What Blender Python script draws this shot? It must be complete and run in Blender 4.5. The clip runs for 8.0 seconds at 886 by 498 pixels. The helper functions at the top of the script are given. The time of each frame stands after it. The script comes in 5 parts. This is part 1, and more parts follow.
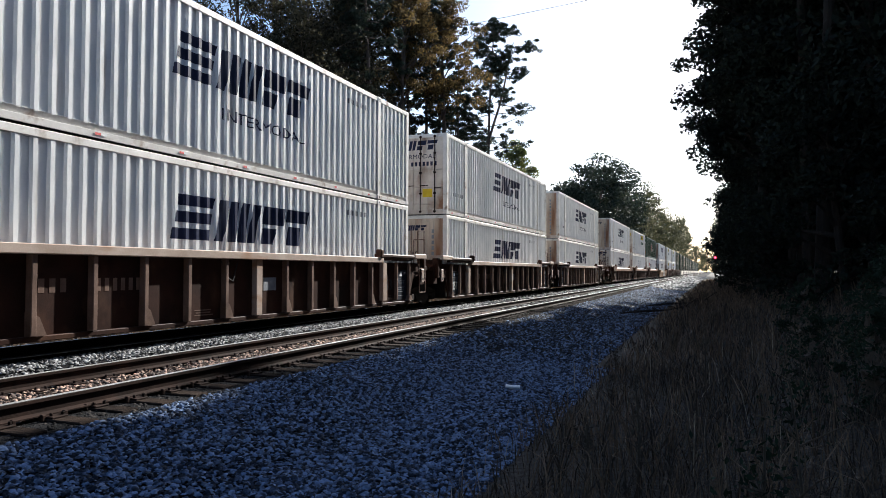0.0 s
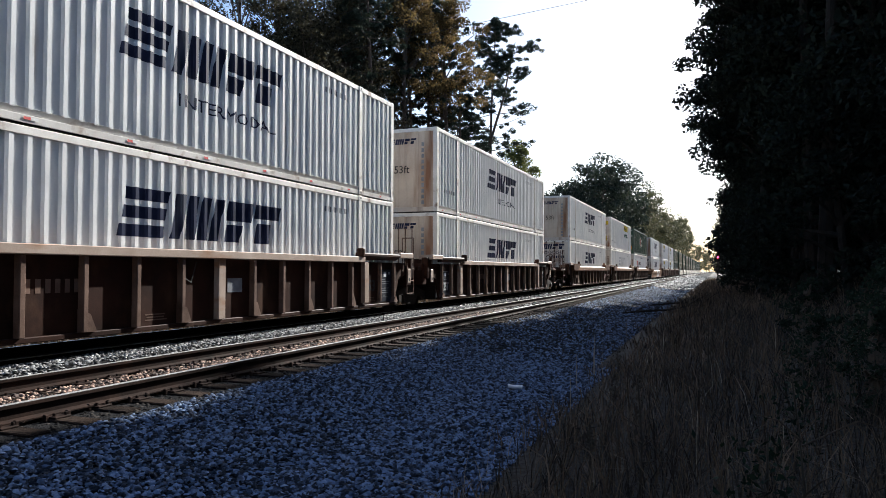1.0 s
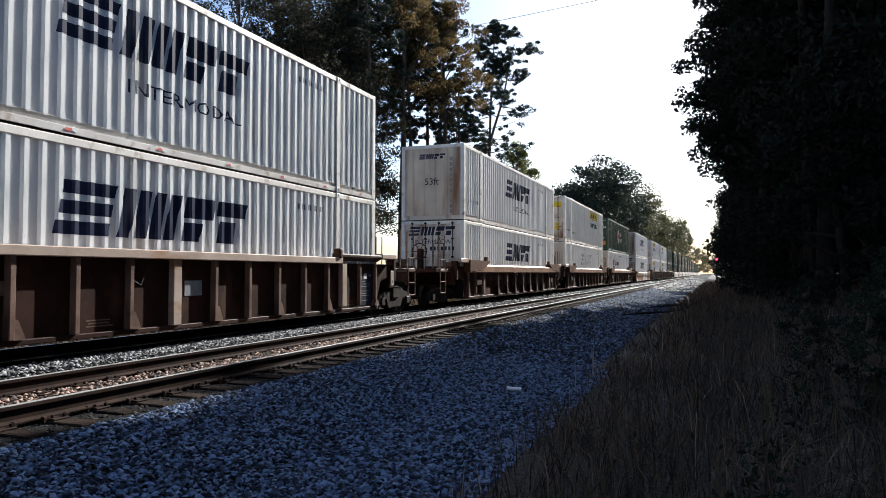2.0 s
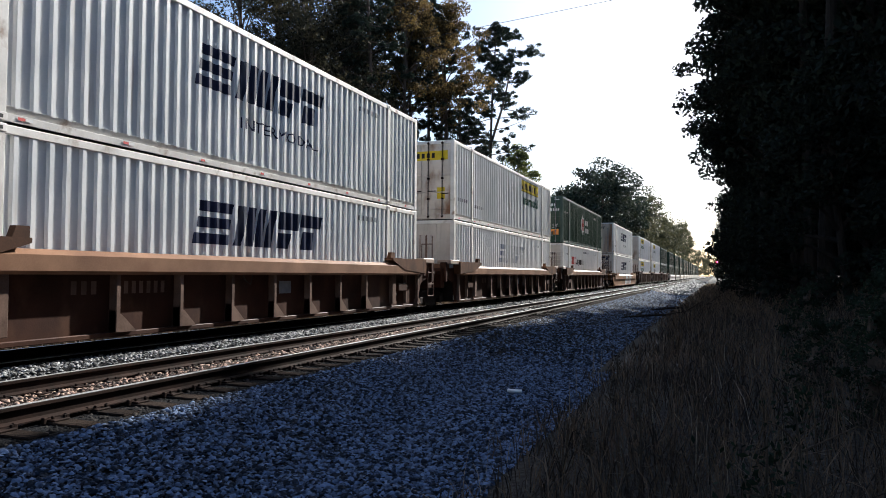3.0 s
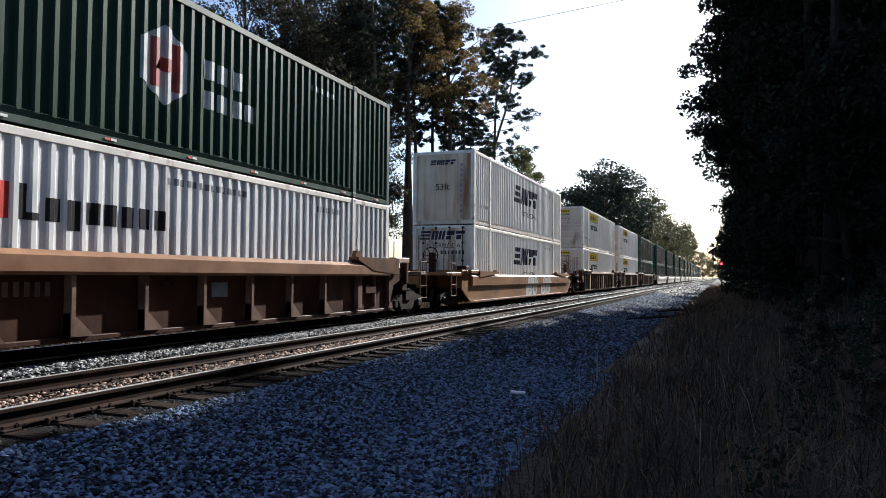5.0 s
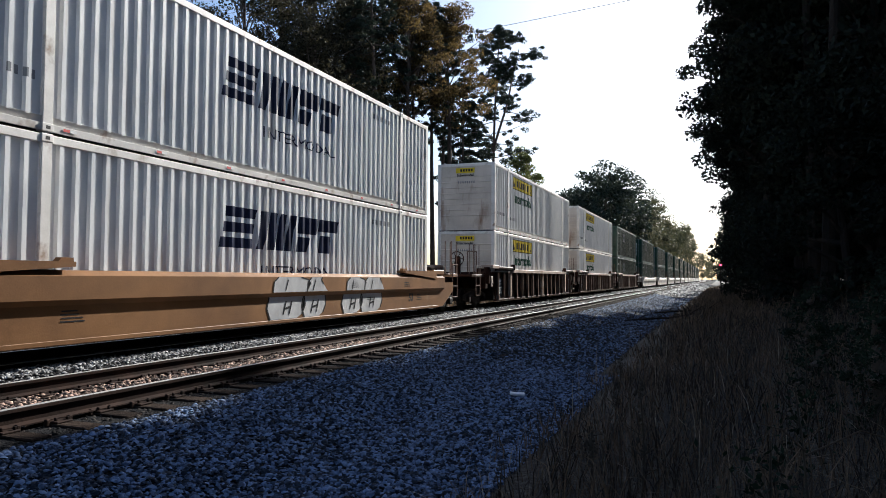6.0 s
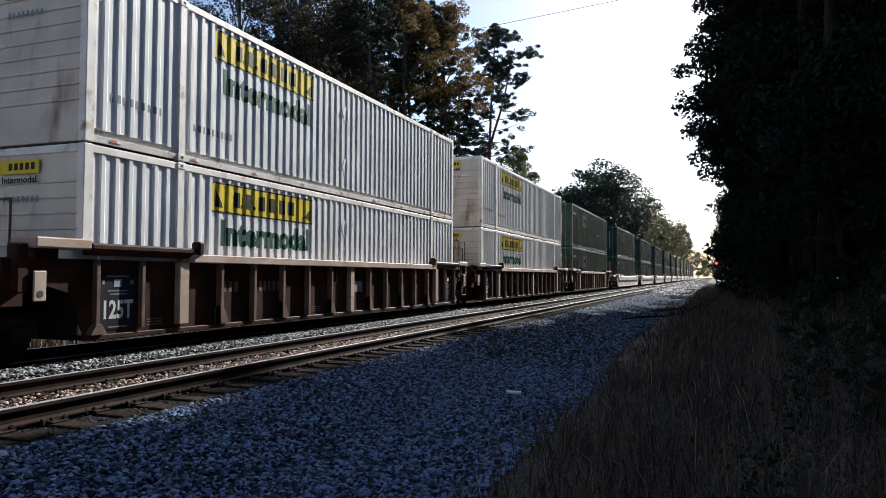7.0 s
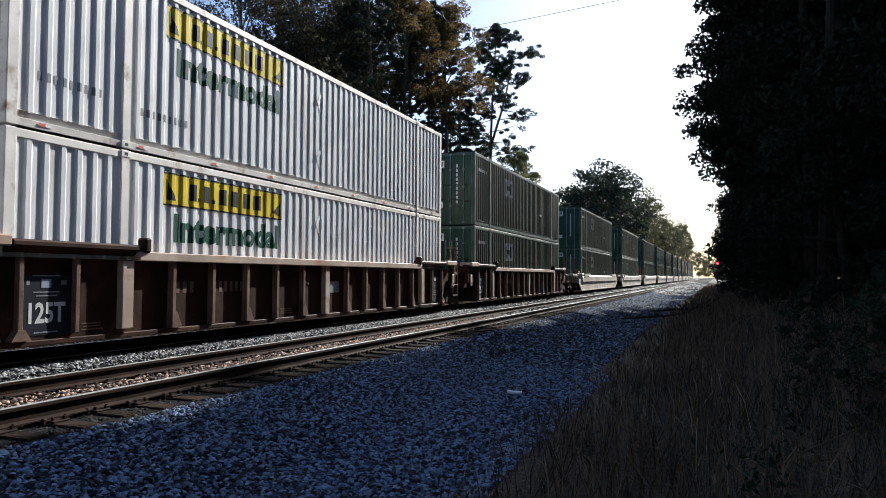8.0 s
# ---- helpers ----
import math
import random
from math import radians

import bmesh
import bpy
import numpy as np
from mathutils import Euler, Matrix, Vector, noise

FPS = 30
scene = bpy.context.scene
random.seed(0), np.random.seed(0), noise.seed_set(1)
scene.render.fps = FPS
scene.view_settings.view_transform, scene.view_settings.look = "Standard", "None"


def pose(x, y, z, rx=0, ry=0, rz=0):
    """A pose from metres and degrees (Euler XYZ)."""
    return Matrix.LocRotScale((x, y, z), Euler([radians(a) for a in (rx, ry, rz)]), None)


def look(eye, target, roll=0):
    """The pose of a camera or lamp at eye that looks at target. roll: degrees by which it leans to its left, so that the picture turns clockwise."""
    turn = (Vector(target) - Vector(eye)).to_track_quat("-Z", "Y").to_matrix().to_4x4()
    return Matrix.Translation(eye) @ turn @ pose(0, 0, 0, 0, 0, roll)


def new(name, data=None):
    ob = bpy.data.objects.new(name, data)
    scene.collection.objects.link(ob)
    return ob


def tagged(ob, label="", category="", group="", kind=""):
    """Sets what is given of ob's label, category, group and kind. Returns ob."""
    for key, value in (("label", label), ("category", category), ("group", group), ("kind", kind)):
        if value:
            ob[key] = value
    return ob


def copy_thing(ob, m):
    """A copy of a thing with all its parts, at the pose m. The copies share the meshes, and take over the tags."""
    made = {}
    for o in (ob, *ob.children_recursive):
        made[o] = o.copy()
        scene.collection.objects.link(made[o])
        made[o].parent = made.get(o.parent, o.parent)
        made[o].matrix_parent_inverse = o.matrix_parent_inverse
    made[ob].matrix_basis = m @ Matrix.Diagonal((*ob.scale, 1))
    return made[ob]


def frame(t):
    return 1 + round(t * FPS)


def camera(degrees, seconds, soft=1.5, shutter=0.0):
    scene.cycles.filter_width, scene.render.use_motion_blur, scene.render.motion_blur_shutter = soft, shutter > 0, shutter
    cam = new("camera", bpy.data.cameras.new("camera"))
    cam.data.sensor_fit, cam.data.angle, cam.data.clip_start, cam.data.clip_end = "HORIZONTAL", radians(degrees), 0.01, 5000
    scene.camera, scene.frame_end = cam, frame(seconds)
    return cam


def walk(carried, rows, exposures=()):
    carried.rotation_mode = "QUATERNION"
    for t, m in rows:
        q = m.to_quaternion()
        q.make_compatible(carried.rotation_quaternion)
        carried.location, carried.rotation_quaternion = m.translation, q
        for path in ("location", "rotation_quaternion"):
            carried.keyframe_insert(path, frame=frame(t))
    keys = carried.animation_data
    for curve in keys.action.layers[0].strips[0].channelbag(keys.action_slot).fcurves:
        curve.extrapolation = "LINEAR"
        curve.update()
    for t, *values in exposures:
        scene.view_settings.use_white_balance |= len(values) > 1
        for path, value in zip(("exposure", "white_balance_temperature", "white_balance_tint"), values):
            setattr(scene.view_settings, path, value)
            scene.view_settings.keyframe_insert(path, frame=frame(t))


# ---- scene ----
SECONDS = 8.0
cam = camera(63.8, SECONDS, soft=0.75, shutter=0.0)
EYE = (0.0, 0.0, 1.28)          # metres; z = 0 is the rail head
AIM = [(0.0, 20.762, 1.726, -0.17), (0.5, 20.915, 1.636, -0.15), (1.0, 20.937, 1.722, -0.10), (1.5, 20.846, 1.876, -0.17),
       (2.0, 20.852, 1.874, -0.15), (3.5, 20.991, 2.091, -0.40), (4.0, 21.215, 2.066, -0.36), (4.5, 21.215, 2.135, -0.42),
       (5.0, 21.195, 2.140, -0.42), (6.5, 21.028, 2.296, -0.33), (7.0, 20.843, 2.148, -0.28), (7.5, 20.893, 2.056, -0.26),
       (8.0, 20.914, 2.140, -0.32)]
walk(cam, [(t, pose(*EYE, 90 + tilt, roll, yaw)) for t, yaw, tilt, roll in AIM], exposures=((0.0, 1.44, 6020, 9), (2.0, 1.38, 6020, 9), (3.5, 1.30, 6020, 9), (5.0, 1.32, 6020, 9), (6.5, 1.20, 6020, 9), (7.0, 1.17, 6020, 9), (8.0, 1.24, 6020, 9)))

# ---- world, sun ----
SUN_AZ, SUN_EL = 12.2, 30.5      # degrees right of the track's direction (+y), and above the horizon
world = bpy.data.worlds.new("sky")
scene.world = world
world.use_nodes = True
wn = world.node_tree.nodes
sky = wn.new("ShaderNodeTexSky")
sky.sky_type, sky.sun_disc = "NISHITA", False
sky.sun_elevation, sky.sun_rotation = radians(SUN_EL), radians(SUN_AZ)
sky.air_density, sky.dust_density, sky.ozone_density = 1.0, 1.6, 2.5
wn["Background"].inputs["Strength"].default_value = 0.064
world.node_tree.links.new(sky.outputs["Color"], wn["Background"].inputs["Color"])
sun_data = bpy.data.lights.new("sun", "SUN")
sun_data.energy, sun_data.angle, sun_data.color = 5.0, radians(0.53), (1.0, 0.93, 0.82)
sun = new("sun", sun_data)
az, el = radians(SUN_AZ), radians(SUN_EL)
sun_way = Vector((math.sin(az) * math.cos(el), math.cos(az) * math.cos(el), math.sin(el)))
sun.matrix_world = look(sun_way * 200, (0, 0, 0))

# ---- materials ----
def shader(name, a, b, rough=0.6, metal=0.0, scale=3.0, grain=60.0, bump=0.15, stretch=(1, 1, 1), dist=0.01, island=0.0,
           rust=None, rust_at=(0.58, 0.72), rust_scale=(3.0, 3.0, 0.35), translucent=0.0, spec=0.5, obj_random=0.0, span=(0.15, 0.85)):
    """Two-scale colour from a to b, fine relief, optional streaks of rust, optional leaf translucency."""
    m = bpy.data.materials.new(name)
    m.use_nodes = True
    nt = m.node_tree
    n, l = nt.nodes, nt.links.new
    bsdf = n["Principled BSDF"]
    tc = n.new("ShaderNodeTexCoord")
    mp = n.new("ShaderNodeMapping")
    mp.inputs["Scale"].default_value = stretch
    l(tc.outputs["Object"], mp.inputs["Vector"])
    big, fine = n.new("ShaderNodeTexNoise"), n.new("ShaderNodeTexNoise")
    big.inputs["Scale"].default_value, big.inputs["Detail"].default_value = scale, 6
    fine.inputs["Scale"].default_value, fine.inputs["Detail"].default_value = grain, 3
    l(mp.outputs[0], big.inputs["Vector"])
    l(mp.outputs[0], fine.inputs["Vector"])
    mixf = n.new("ShaderNodeMath")
    mixf.operation = "MULTIPLY_ADD"
    mixf.inputs[1].default_value = 0.35
    l(fine.outputs["Fac"], mixf.inputs[0])
    sub = n.new("ShaderNodeMath")
    sub.operation = "MULTIPLY_ADD"
    sub.inputs[1].default_value, sub.inputs[2].default_value = 1.6, -0.47
    l(big.outputs["Fac"], sub.inputs[0])
    l(sub.outputs[0], mixf.inputs[2])
    last = mixf
    for amount, where, node in ((island, "Random Per Island", "ShaderNodeNewGeometry"), (obj_random, "Random", "ShaderNodeObjectInfo")):
        if amount:
            g = n.new(node)
            add = n.new("ShaderNodeMath")
            add.operation = "MULTIPLY_ADD"
            add.inputs[1].default_value = amount
            off = n.new("ShaderNodeMath")
            off.operation = "SUBTRACT"
            off.inputs[1].default_value = amount / 2
            l(last.outputs[0], off.inputs[0])
            l(g.outputs[where], add.inputs[0])
            l(off.outputs[0], add.inputs[2])
            last = add
    ramp = n.new("ShaderNodeValToRGB")
    ramp.color_ramp.elements[0].color = (*a, 1)
    ramp.color_ramp.elements[1].color = (*b, 1)
    ramp.color_ramp.elements[0].position, ramp.color_ramp.elements[1].position = span
    l(last.outputs[0], ramp.inputs["Fac"])
    colour = ramp.outputs["Color"]
    if rust:
        rm = n.new("ShaderNodeMapping")
        rm.inputs["Scale"].default_value = rust_scale
        l(tc.outputs["Object"], rm.inputs["Vector"])
        rn = n.new("ShaderNodeTexNoise")
        rn.inputs["Scale"].default_value, rn.inputs["Detail"].default_value, rn.inputs["Roughness"].default_value = 1.0, 6, 0.52
        l(rm.outputs[0], rn.inputs["Vector"])
        rr = n.new("ShaderNodeMapRange")
        rr.inputs["From Min"].default_value, rr.inputs["From Max"].default_value = rust_at
        l(rn.outputs["Fac"], rr.inputs["Value"])
        mx = n.new("ShaderNodeMix")
        mx.data_type = "RGBA"
        mx.inputs[7].default_value = (*rust, 1)
        l(rr.outputs["Result"], mx.inputs[0])
        l(colour, mx.inputs[6])
        colour = mx.outputs[2]
    l(colour, bsdf.inputs["Base Color"])
    bsdf.inputs["Roughness"].default_value, bsdf.inputs["Metallic"].default_value = rough, metal
    bsdf.inputs["Specular IOR Level"].default_value = spec
    if bump:
        bp = n.new("ShaderNodeBump")
        bp.inputs["Strength"].default_value, bp.inputs["Distance"].default_value = bump, dist
        l(fine.outputs["Fac"], bp.inputs["Height"])
        l(bp.outputs[0], bsdf.inputs["Normal"])
    if translucent:
        tr = n.new("ShaderNodeBsdfTranslucent")
        l(colour, tr.inputs["Color"])
        mixs = n.new("ShaderNodeMixShader")
        mixs.inputs[0].default_value = translucent
        l(bsdf.outputs[0], mixs.inputs[1])
        l(tr.outputs[0], mixs.inputs[2])
        l(mixs.outputs[0], n["Material Output"].inputs["Surface"])
    return m


RUST = (0.17, 0.075, 0.035)
M = dict(
    white=shader("white_container_paint", (0.62, 0.64, 0.66), (0.80, 0.80, 0.80), 0.35, 0, 1.2, 25, 0.05, rust=(0.36, 0.30, 0.24), rust_at=(0.60, 0.80)),
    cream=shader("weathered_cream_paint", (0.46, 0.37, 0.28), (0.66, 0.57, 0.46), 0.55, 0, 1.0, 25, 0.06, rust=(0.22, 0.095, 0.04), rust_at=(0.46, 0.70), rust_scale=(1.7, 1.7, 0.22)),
    # End white holds shade and warm bounce in its tone, besides dirt and rust.
    endwhite=shader("shaded_white_end_paint", (0.42, 0.37, 0.315), (0.64, 0.58, 0.51), 0.5, 0, 1.0, 25, 0.06, rust=(0.20, 0.11, 0.065), rust_at=(0.53, 0.74), rust_scale=(2.4, 2.4, 0.7)),
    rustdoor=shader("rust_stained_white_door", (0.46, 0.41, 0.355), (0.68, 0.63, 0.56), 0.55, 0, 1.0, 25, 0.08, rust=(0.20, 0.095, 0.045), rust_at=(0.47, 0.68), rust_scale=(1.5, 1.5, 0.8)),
    green=shader("dark_green_paint", (0.006, 0.034, 0.021), (0.015, 0.058, 0.037), 0.40, 0, 1.2, 25, 0.05, rust=(0.08, 0.09, 0.075), rust_at=(0.58, 0.80), spec=0.25),
    olive=shader("weathered_olive_green_paint", (0.016, 0.034, 0.024), (0.040, 0.062, 0.046), 0.40, 0, 1.2, 25, 0.05, rust=(0.11, 0.105, 0.085), rust_at=(0.50, 0.74), rust_scale=(2.5, 2.5, 0.25), spec=0.5),
    greenrail=shader("dusty_green_paint", (0.030, 0.065, 0.052), (0.09, 0.125, 0.108), 0.5, 0, 1.5, 25, 0.05, spec=0.2),
    rail_white=shader("chalky_white_paint", (0.55, 0.53, 0.50), (0.78, 0.76, 0.73), 0.5, 0, 2.0, 30, 0.05, rust=(0.24, 0.16, 0.11), rust_at=(0.57, 0.72), rust_scale=(2.5, 2.5, 2.5)),
    gap=shader("black_gasket", (0.01, 0.01, 0.01), (0.03, 0.03, 0.03), 0.8),
    navy=shader("navy_decal", (0.010, 0.014, 0.035), (0.025, 0.032, 0.075), 0.5, 0, 2, 40, 0.02, rust=(0.25, 0.26, 0.28), rust_at=(0.60, 0.85), spec=0.12),
    faded=shader("faded_blue_decal", (0.08, 0.11, 0.22), (0.36, 0.39, 0.46), 0.5, 0, 2, 40, 0.02, rust=(0.60, 0.61, 0.62), rust_at=(0.42, 0.55), rust_scale=(0.9, 0.9, 0.9)),
    black=shader("black_decal", (0.012, 0.012, 0.014), (0.03, 0.03, 0.032), 0.5, spec=0.12),
    grey=shader("grey_decal", (0.14, 0.15, 0.17), (0.30, 0.31, 0.33), 0.5, spec=0.12),
    yellow=shader("yellow_decal", (0.55, 0.40, 0.02), (0.75, 0.58, 0.04), 0.5, 0, 2, 40, 0.02, spec=0.12),
    dgreen=shader("green_decal", (0.008, 0.05, 0.035), (0.02, 0.09, 0.06), 0.5, spec=0.12),
    red=shader("red_decal", (0.45, 0.02, 0.02), (0.60, 0.05, 0.04), 0.5),
    orange=shader("orange_decal", (0.65, 0.20, 0.02), (0.8, 0.30, 0.05), 0.5),
    faint=shader("weathered_pale_decal", (0.40, 0.42, 0.42), (0.66, 0.68, 0.68), 0.55, 0, 3, 40, 0.02),
    dullred=shader("faded_red_decal", (0.22, 0.03, 0.025), (0.40, 0.06, 0.05), 0.55),
    pale=shader("pale_decal", (0.55, 0.56, 0.56), (0.75, 0.76, 0.76), 0.5, 0, 3, 40, 0.02),
    # Shade under the overhanging sill is put into these two dark panel browns.
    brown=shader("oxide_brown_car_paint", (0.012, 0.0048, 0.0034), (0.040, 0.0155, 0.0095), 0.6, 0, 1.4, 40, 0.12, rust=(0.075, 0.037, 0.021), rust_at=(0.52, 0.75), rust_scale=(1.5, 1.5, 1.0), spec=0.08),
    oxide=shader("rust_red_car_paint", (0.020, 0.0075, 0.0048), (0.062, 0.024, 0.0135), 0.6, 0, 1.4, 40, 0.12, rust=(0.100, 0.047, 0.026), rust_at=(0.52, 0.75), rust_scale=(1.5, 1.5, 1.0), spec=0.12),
    plate=shader("rusty_orange_brown_plate", (0.045, 0.019, 0.010), (0.135, 0.060, 0.028), 0.6, 0, 1.4, 40, 0.12, rust=(0.06, 0.025, 0.012), rust_at=(0.50, 0.66), rust_scale=(4.0, 4.0, 0.4), spec=0.12),
    tan=shader("faded_tan_car_paint", (0.13, 0.062, 0.034), (0.26, 0.140, 0.080), 0.6, 0, 1.2, 40, 0.1, rust=(0.16, 0.075, 0.04), rust_at=(0.55, 0.72), rust_scale=(1.2, 1.2, 1.6), spec=0.15),
    ochre=shader("yellow_ochre_car_paint", (0.125, 0.056, 0.019), (0.235, 0.112, 0.040), 0.55, 0, 1.0, 40, 0.1, rust=(0.16, 0.07, 0.03), rust_at=(0.62, 0.80), rust_scale=(1.2, 1.2, 1.2), spec=0.2),
    greycar=shader("grey_white_car_paint", (0.38, 0.34, 0.30), (0.60, 0.56, 0.50), 0.55, 0, 1.0, 40, 0.1, rust=(0.22, 0.13, 0.08), rust_at=(0.57, 0.75)),
    sill=shader("pale_brown_sill_paint", (0.26, 0.19, 0.145), (0.46, 0.37, 0.31), 0.6, 0, 1.2, 40, 0.1, rust=(0.26, 0.13, 0.06), rust_at=(0.55, 0.72), rust_scale=(0.8, 0.8, 3.0), spec=0.2),
    # Ribs kept paler than the panels: sunlight on their proud faces is in the colour.
    post=shader("pale_brown_rib_paint", (0.060, 0.034, 0.025), (0.20, 0.130, 0.098), 0.6, 0, 2, 40, 0.1, spec=0.12),
    placard=shader("black_placard", (0.008, 0.010, 0.016), (0.018, 0.022, 0.034), 0.5, spec=0.12),
    steel=shader("dark_truck_steel", (0.010, 0.008, 0.007), (0.032, 0.024, 0.019), 0.7, 0.2, 3, 40, 0.2, spec=0.08),
    bright=shader("worn_wheel_steel", (0.35, 0.33, 0.31), (0.55, 0.53, 0.50), 0.3, 0.9),
    graffiti=shader("silver_graffiti_paint", (0.40, 0.40, 0.41), (0.58, 0.58, 0.58), 0.4, 0.1),
    railtop=shader("polished_rail_head", (0.70, 0.69, 0.68), (0.88, 0.87, 0.86), 0.38, 0.8, 2, 80, 0.05),
    # Shade below the rail head is put into this near-black rust.
    railside=shader("rusty_rail_web", (0.008, 0.005, 0.004), (0.034, 0.018, 0.013), 0.8, 0, 3, 50, 0.3, spec=0.08),
    tie=shader("weathered_creosote_tie", (0.007, 0.005, 0.0045), (0.038, 0.027, 0.021), 0.9, 0, 3, 40, 0.5, (1.0, 6, 6), 0.02, obj_random=0.5, spec=0.04),
    # Near-black bed: shade between the stones is put into the colour.
    ballast=shader("gap_shade_ballast_bed", (0.005, 0.005, 0.006), (0.018, 0.018, 0.019), 0.95, 0, 14, 40, 0.8, dist=0.05, spec=0.05),
    # Shoulder granite with the blue of skylit shade put into its colour.
    stone=shader("shade_blue_stone", (0.007, 0.012, 0.024), (0.165, 0.230, 0.365), 0.85, 0, 12, 60, 0.4, island=1.1, span=(0.26, 1.05), spec=0.3),
    # The same granite untinted, for the beds that lie in sun.
    palestone=shader("sunlit_granite_stone", (0.012, 0.012, 0.013), (0.34, 0.34, 0.34), 0.8, 0, 12, 60, 0.4, island=1.1, span=(0.28, 1.0)),
    # Dark stone copy that carries the tree shade along the tie ends.
    shadestone=shader("shade_darkened_stone", (0.005, 0.005, 0.005), (0.050, 0.043, 0.038), 0.9, 0, 12, 60, 0.4, island=1.1, span=(0.28, 1.0), spec=0.1),
    ruststone=shader("rust_dusted_stone", (0.035, 0.020, 0.015), (0.46, 0.300, 0.225), 0.85, 0, 12, 60, 0.4, island=1.1, span=(0.30, 1.0)),
    soil=shader("leaf_littered_soil", (0.008, 0.006, 0.004), (0.034, 0.024, 0.015), 0.95, 0, 0.6, 12, 0.8, dist=0.05),
    grass=shader("dry_grass", (0.024, 0.017, 0.011), (0.19, 0.130, 0.082), 0.8, 0, 0.5, 20, 0.0, island=1.0, span=(0.25, 1.0), translucent=0.25),
    straw=shader("bleached_straw", (0.20, 0.155, 0.105), (0.50, 0.41, 0.30), 0.7, 0, 2, 30, 0, island=0.8, translucent=0.2),
    weed=shader("dry_weed_stalk", (0.030, 0.022, 0.014), (0.075, 0.055, 0.035), 0.85),
    weedleaf=shader("dull_weed_leaf", (0.012, 0.020, 0.012), (0.030, 0.042, 0.024), 0.8, island=0.5, bump=0, translucent=0.1, spec=0.1),
    bark=shader("pine_bark", (0.045, 0.032, 0.024), (0.13, 0.092, 0.068), 0.9, 0, 1.5, 14, 0.9, (2, 2, 0.5), 0.05),
    # Bark copy darkened for the shade in the bank wood; fallen branches share it.
    barkdark=shader("shade_darkened_bark", (0.012, 0.010, 0.009), (0.038, 0.030, 0.024), 0.95, 0, 1.5, 14, 0.9, (2, 2, 0.5), 0.05, spec=0.1),
    leaf=shader("dark_green_leaf", (0.018, 0.018, 0.011), (0.090, 0.076, 0.042), 0.7, 0, 0.25, 3, 0, island=0.8, translucent=0.30, spec=0.15),
    # Shade inside the bank wood is put into this darker copy of the leaf.
    leafdark=shader("shade_darkened_leaf", (0.008, 0.010, 0.008), (0.022, 0.027, 0.018), 0.75, 0, 0.25, 3, 0, island=0.6, translucent=0.06, spec=0.06),
    leafgold=shader("autumn_leaf", (0.040, 0.031, 0.014), (0.20, 0.135, 0.050), 0.7, 0, 0.3, 3, 0, island=0.9, translucent=0.40, spec=0.15),
    needle=shader("pine_needles", (0.018, 0.027, 0.020), (0.062, 0.076, 0.050), 0.65, 0, 0.4, 3, 0, island=0.7, translucent=0.15, spec=0.2),
    # Distance haze is put into this paler leaf colour.
    leafolive=shader("hazed_olive_leaf", (0.050, 0.055, 0.024), (0.15, 0.14, 0.065), 0.65, 0, 0.2, 3, 0, island=0.7, translucent=0.2),
    leaflight=shader("young_pine_foliage", (0.040, 0.058, 0.014), (0.16, 0.17, 0.04), 0.6, 0, 0.2, 3, 0, island=0.7, translucent=0.35),
    litter=shader("white_plastic", (0.75, 0.77, 0.80), (0.85, 0.86, 0.88), 0.35, 0, 8, 40, 0.1),
    wire=shader("power_line_wire", (0.02, 0.02, 0.02), (0.05, 0.05, 0.05), 0.6),
)


def glow(name, colour, strength):
    m = bpy.data.materials.new(name)
    m.use_nodes = True
    b = m.node_tree.nodes["Principled BSDF"]
    b.inputs["Base Color"].default_value = (*colour, 1)
    b.inputs["Emission Color"].default_value = (*colour, 1)
    b.inputs["Emission Strength"].default_value = strength
    return m


M["signal"] = glow("red_signal_lens", (1.0, 0.02, 0.04), 9.0)


# ---- mesh helpers ----
def box(bm, x0, x1, y0, y1, z0, z1):
    vs = [bm.verts.new(p) for p in ((x0, y0, z0), (x1, y0, z0), (x1, y1, z0), (x0, y1, z0), (x0, y0, z1), (x1, y0, z1), (x1, y1, z1), (x0, y1, z1))]
    for f in ((3, 2, 1, 0), (4, 5, 6, 7), (0, 1, 5, 4), (1, 2, 6, 5), (2, 3, 7, 6), (3, 0, 4, 7)):
        bm.faces.new([vs[i] for i in f])
    return vs


def rbox(bm, x0, x1, y0, y1, z0, z1, r=0.01):
    """A box with bevelled edges."""
    vs = box(bm, x0, x1, y0, y1, z0, z1)
    es = list({e for v in vs for e in v.link_edges})
    bmesh.ops.bevel(bm, geom=es, offset=r, segments=1, affect="EDGES")


def prism(bm, profile, a, b, axis="y"):
    """Extrudes a closed profile of points along an axis from a to b. Profiles: (x, z) along y, (y, z) along x, (x, y) along z."""
    place = {"y": lambda p, s: (p[0], s, p[1]), "x": lambda p, s: (s, p[0], p[1]), "z": lambda p, s: (p[0], p[1], s)}[axis]
    lo = [bm.verts.new(place(p, a)) for p in profile]
    hi = [bm.verts.new(place(p, b)) for p in profile]
    n = len(profile)
    faces = [bm.faces.new(lo), bm.faces.new(hi[::-1])]
    for i in range(n):
        faces.append(bm.faces.new((lo[i], hi[i], hi[(i + 1) % n], lo[(i + 1) % n])))
    bmesh.ops.recalc_face_normals(bm, faces=faces)


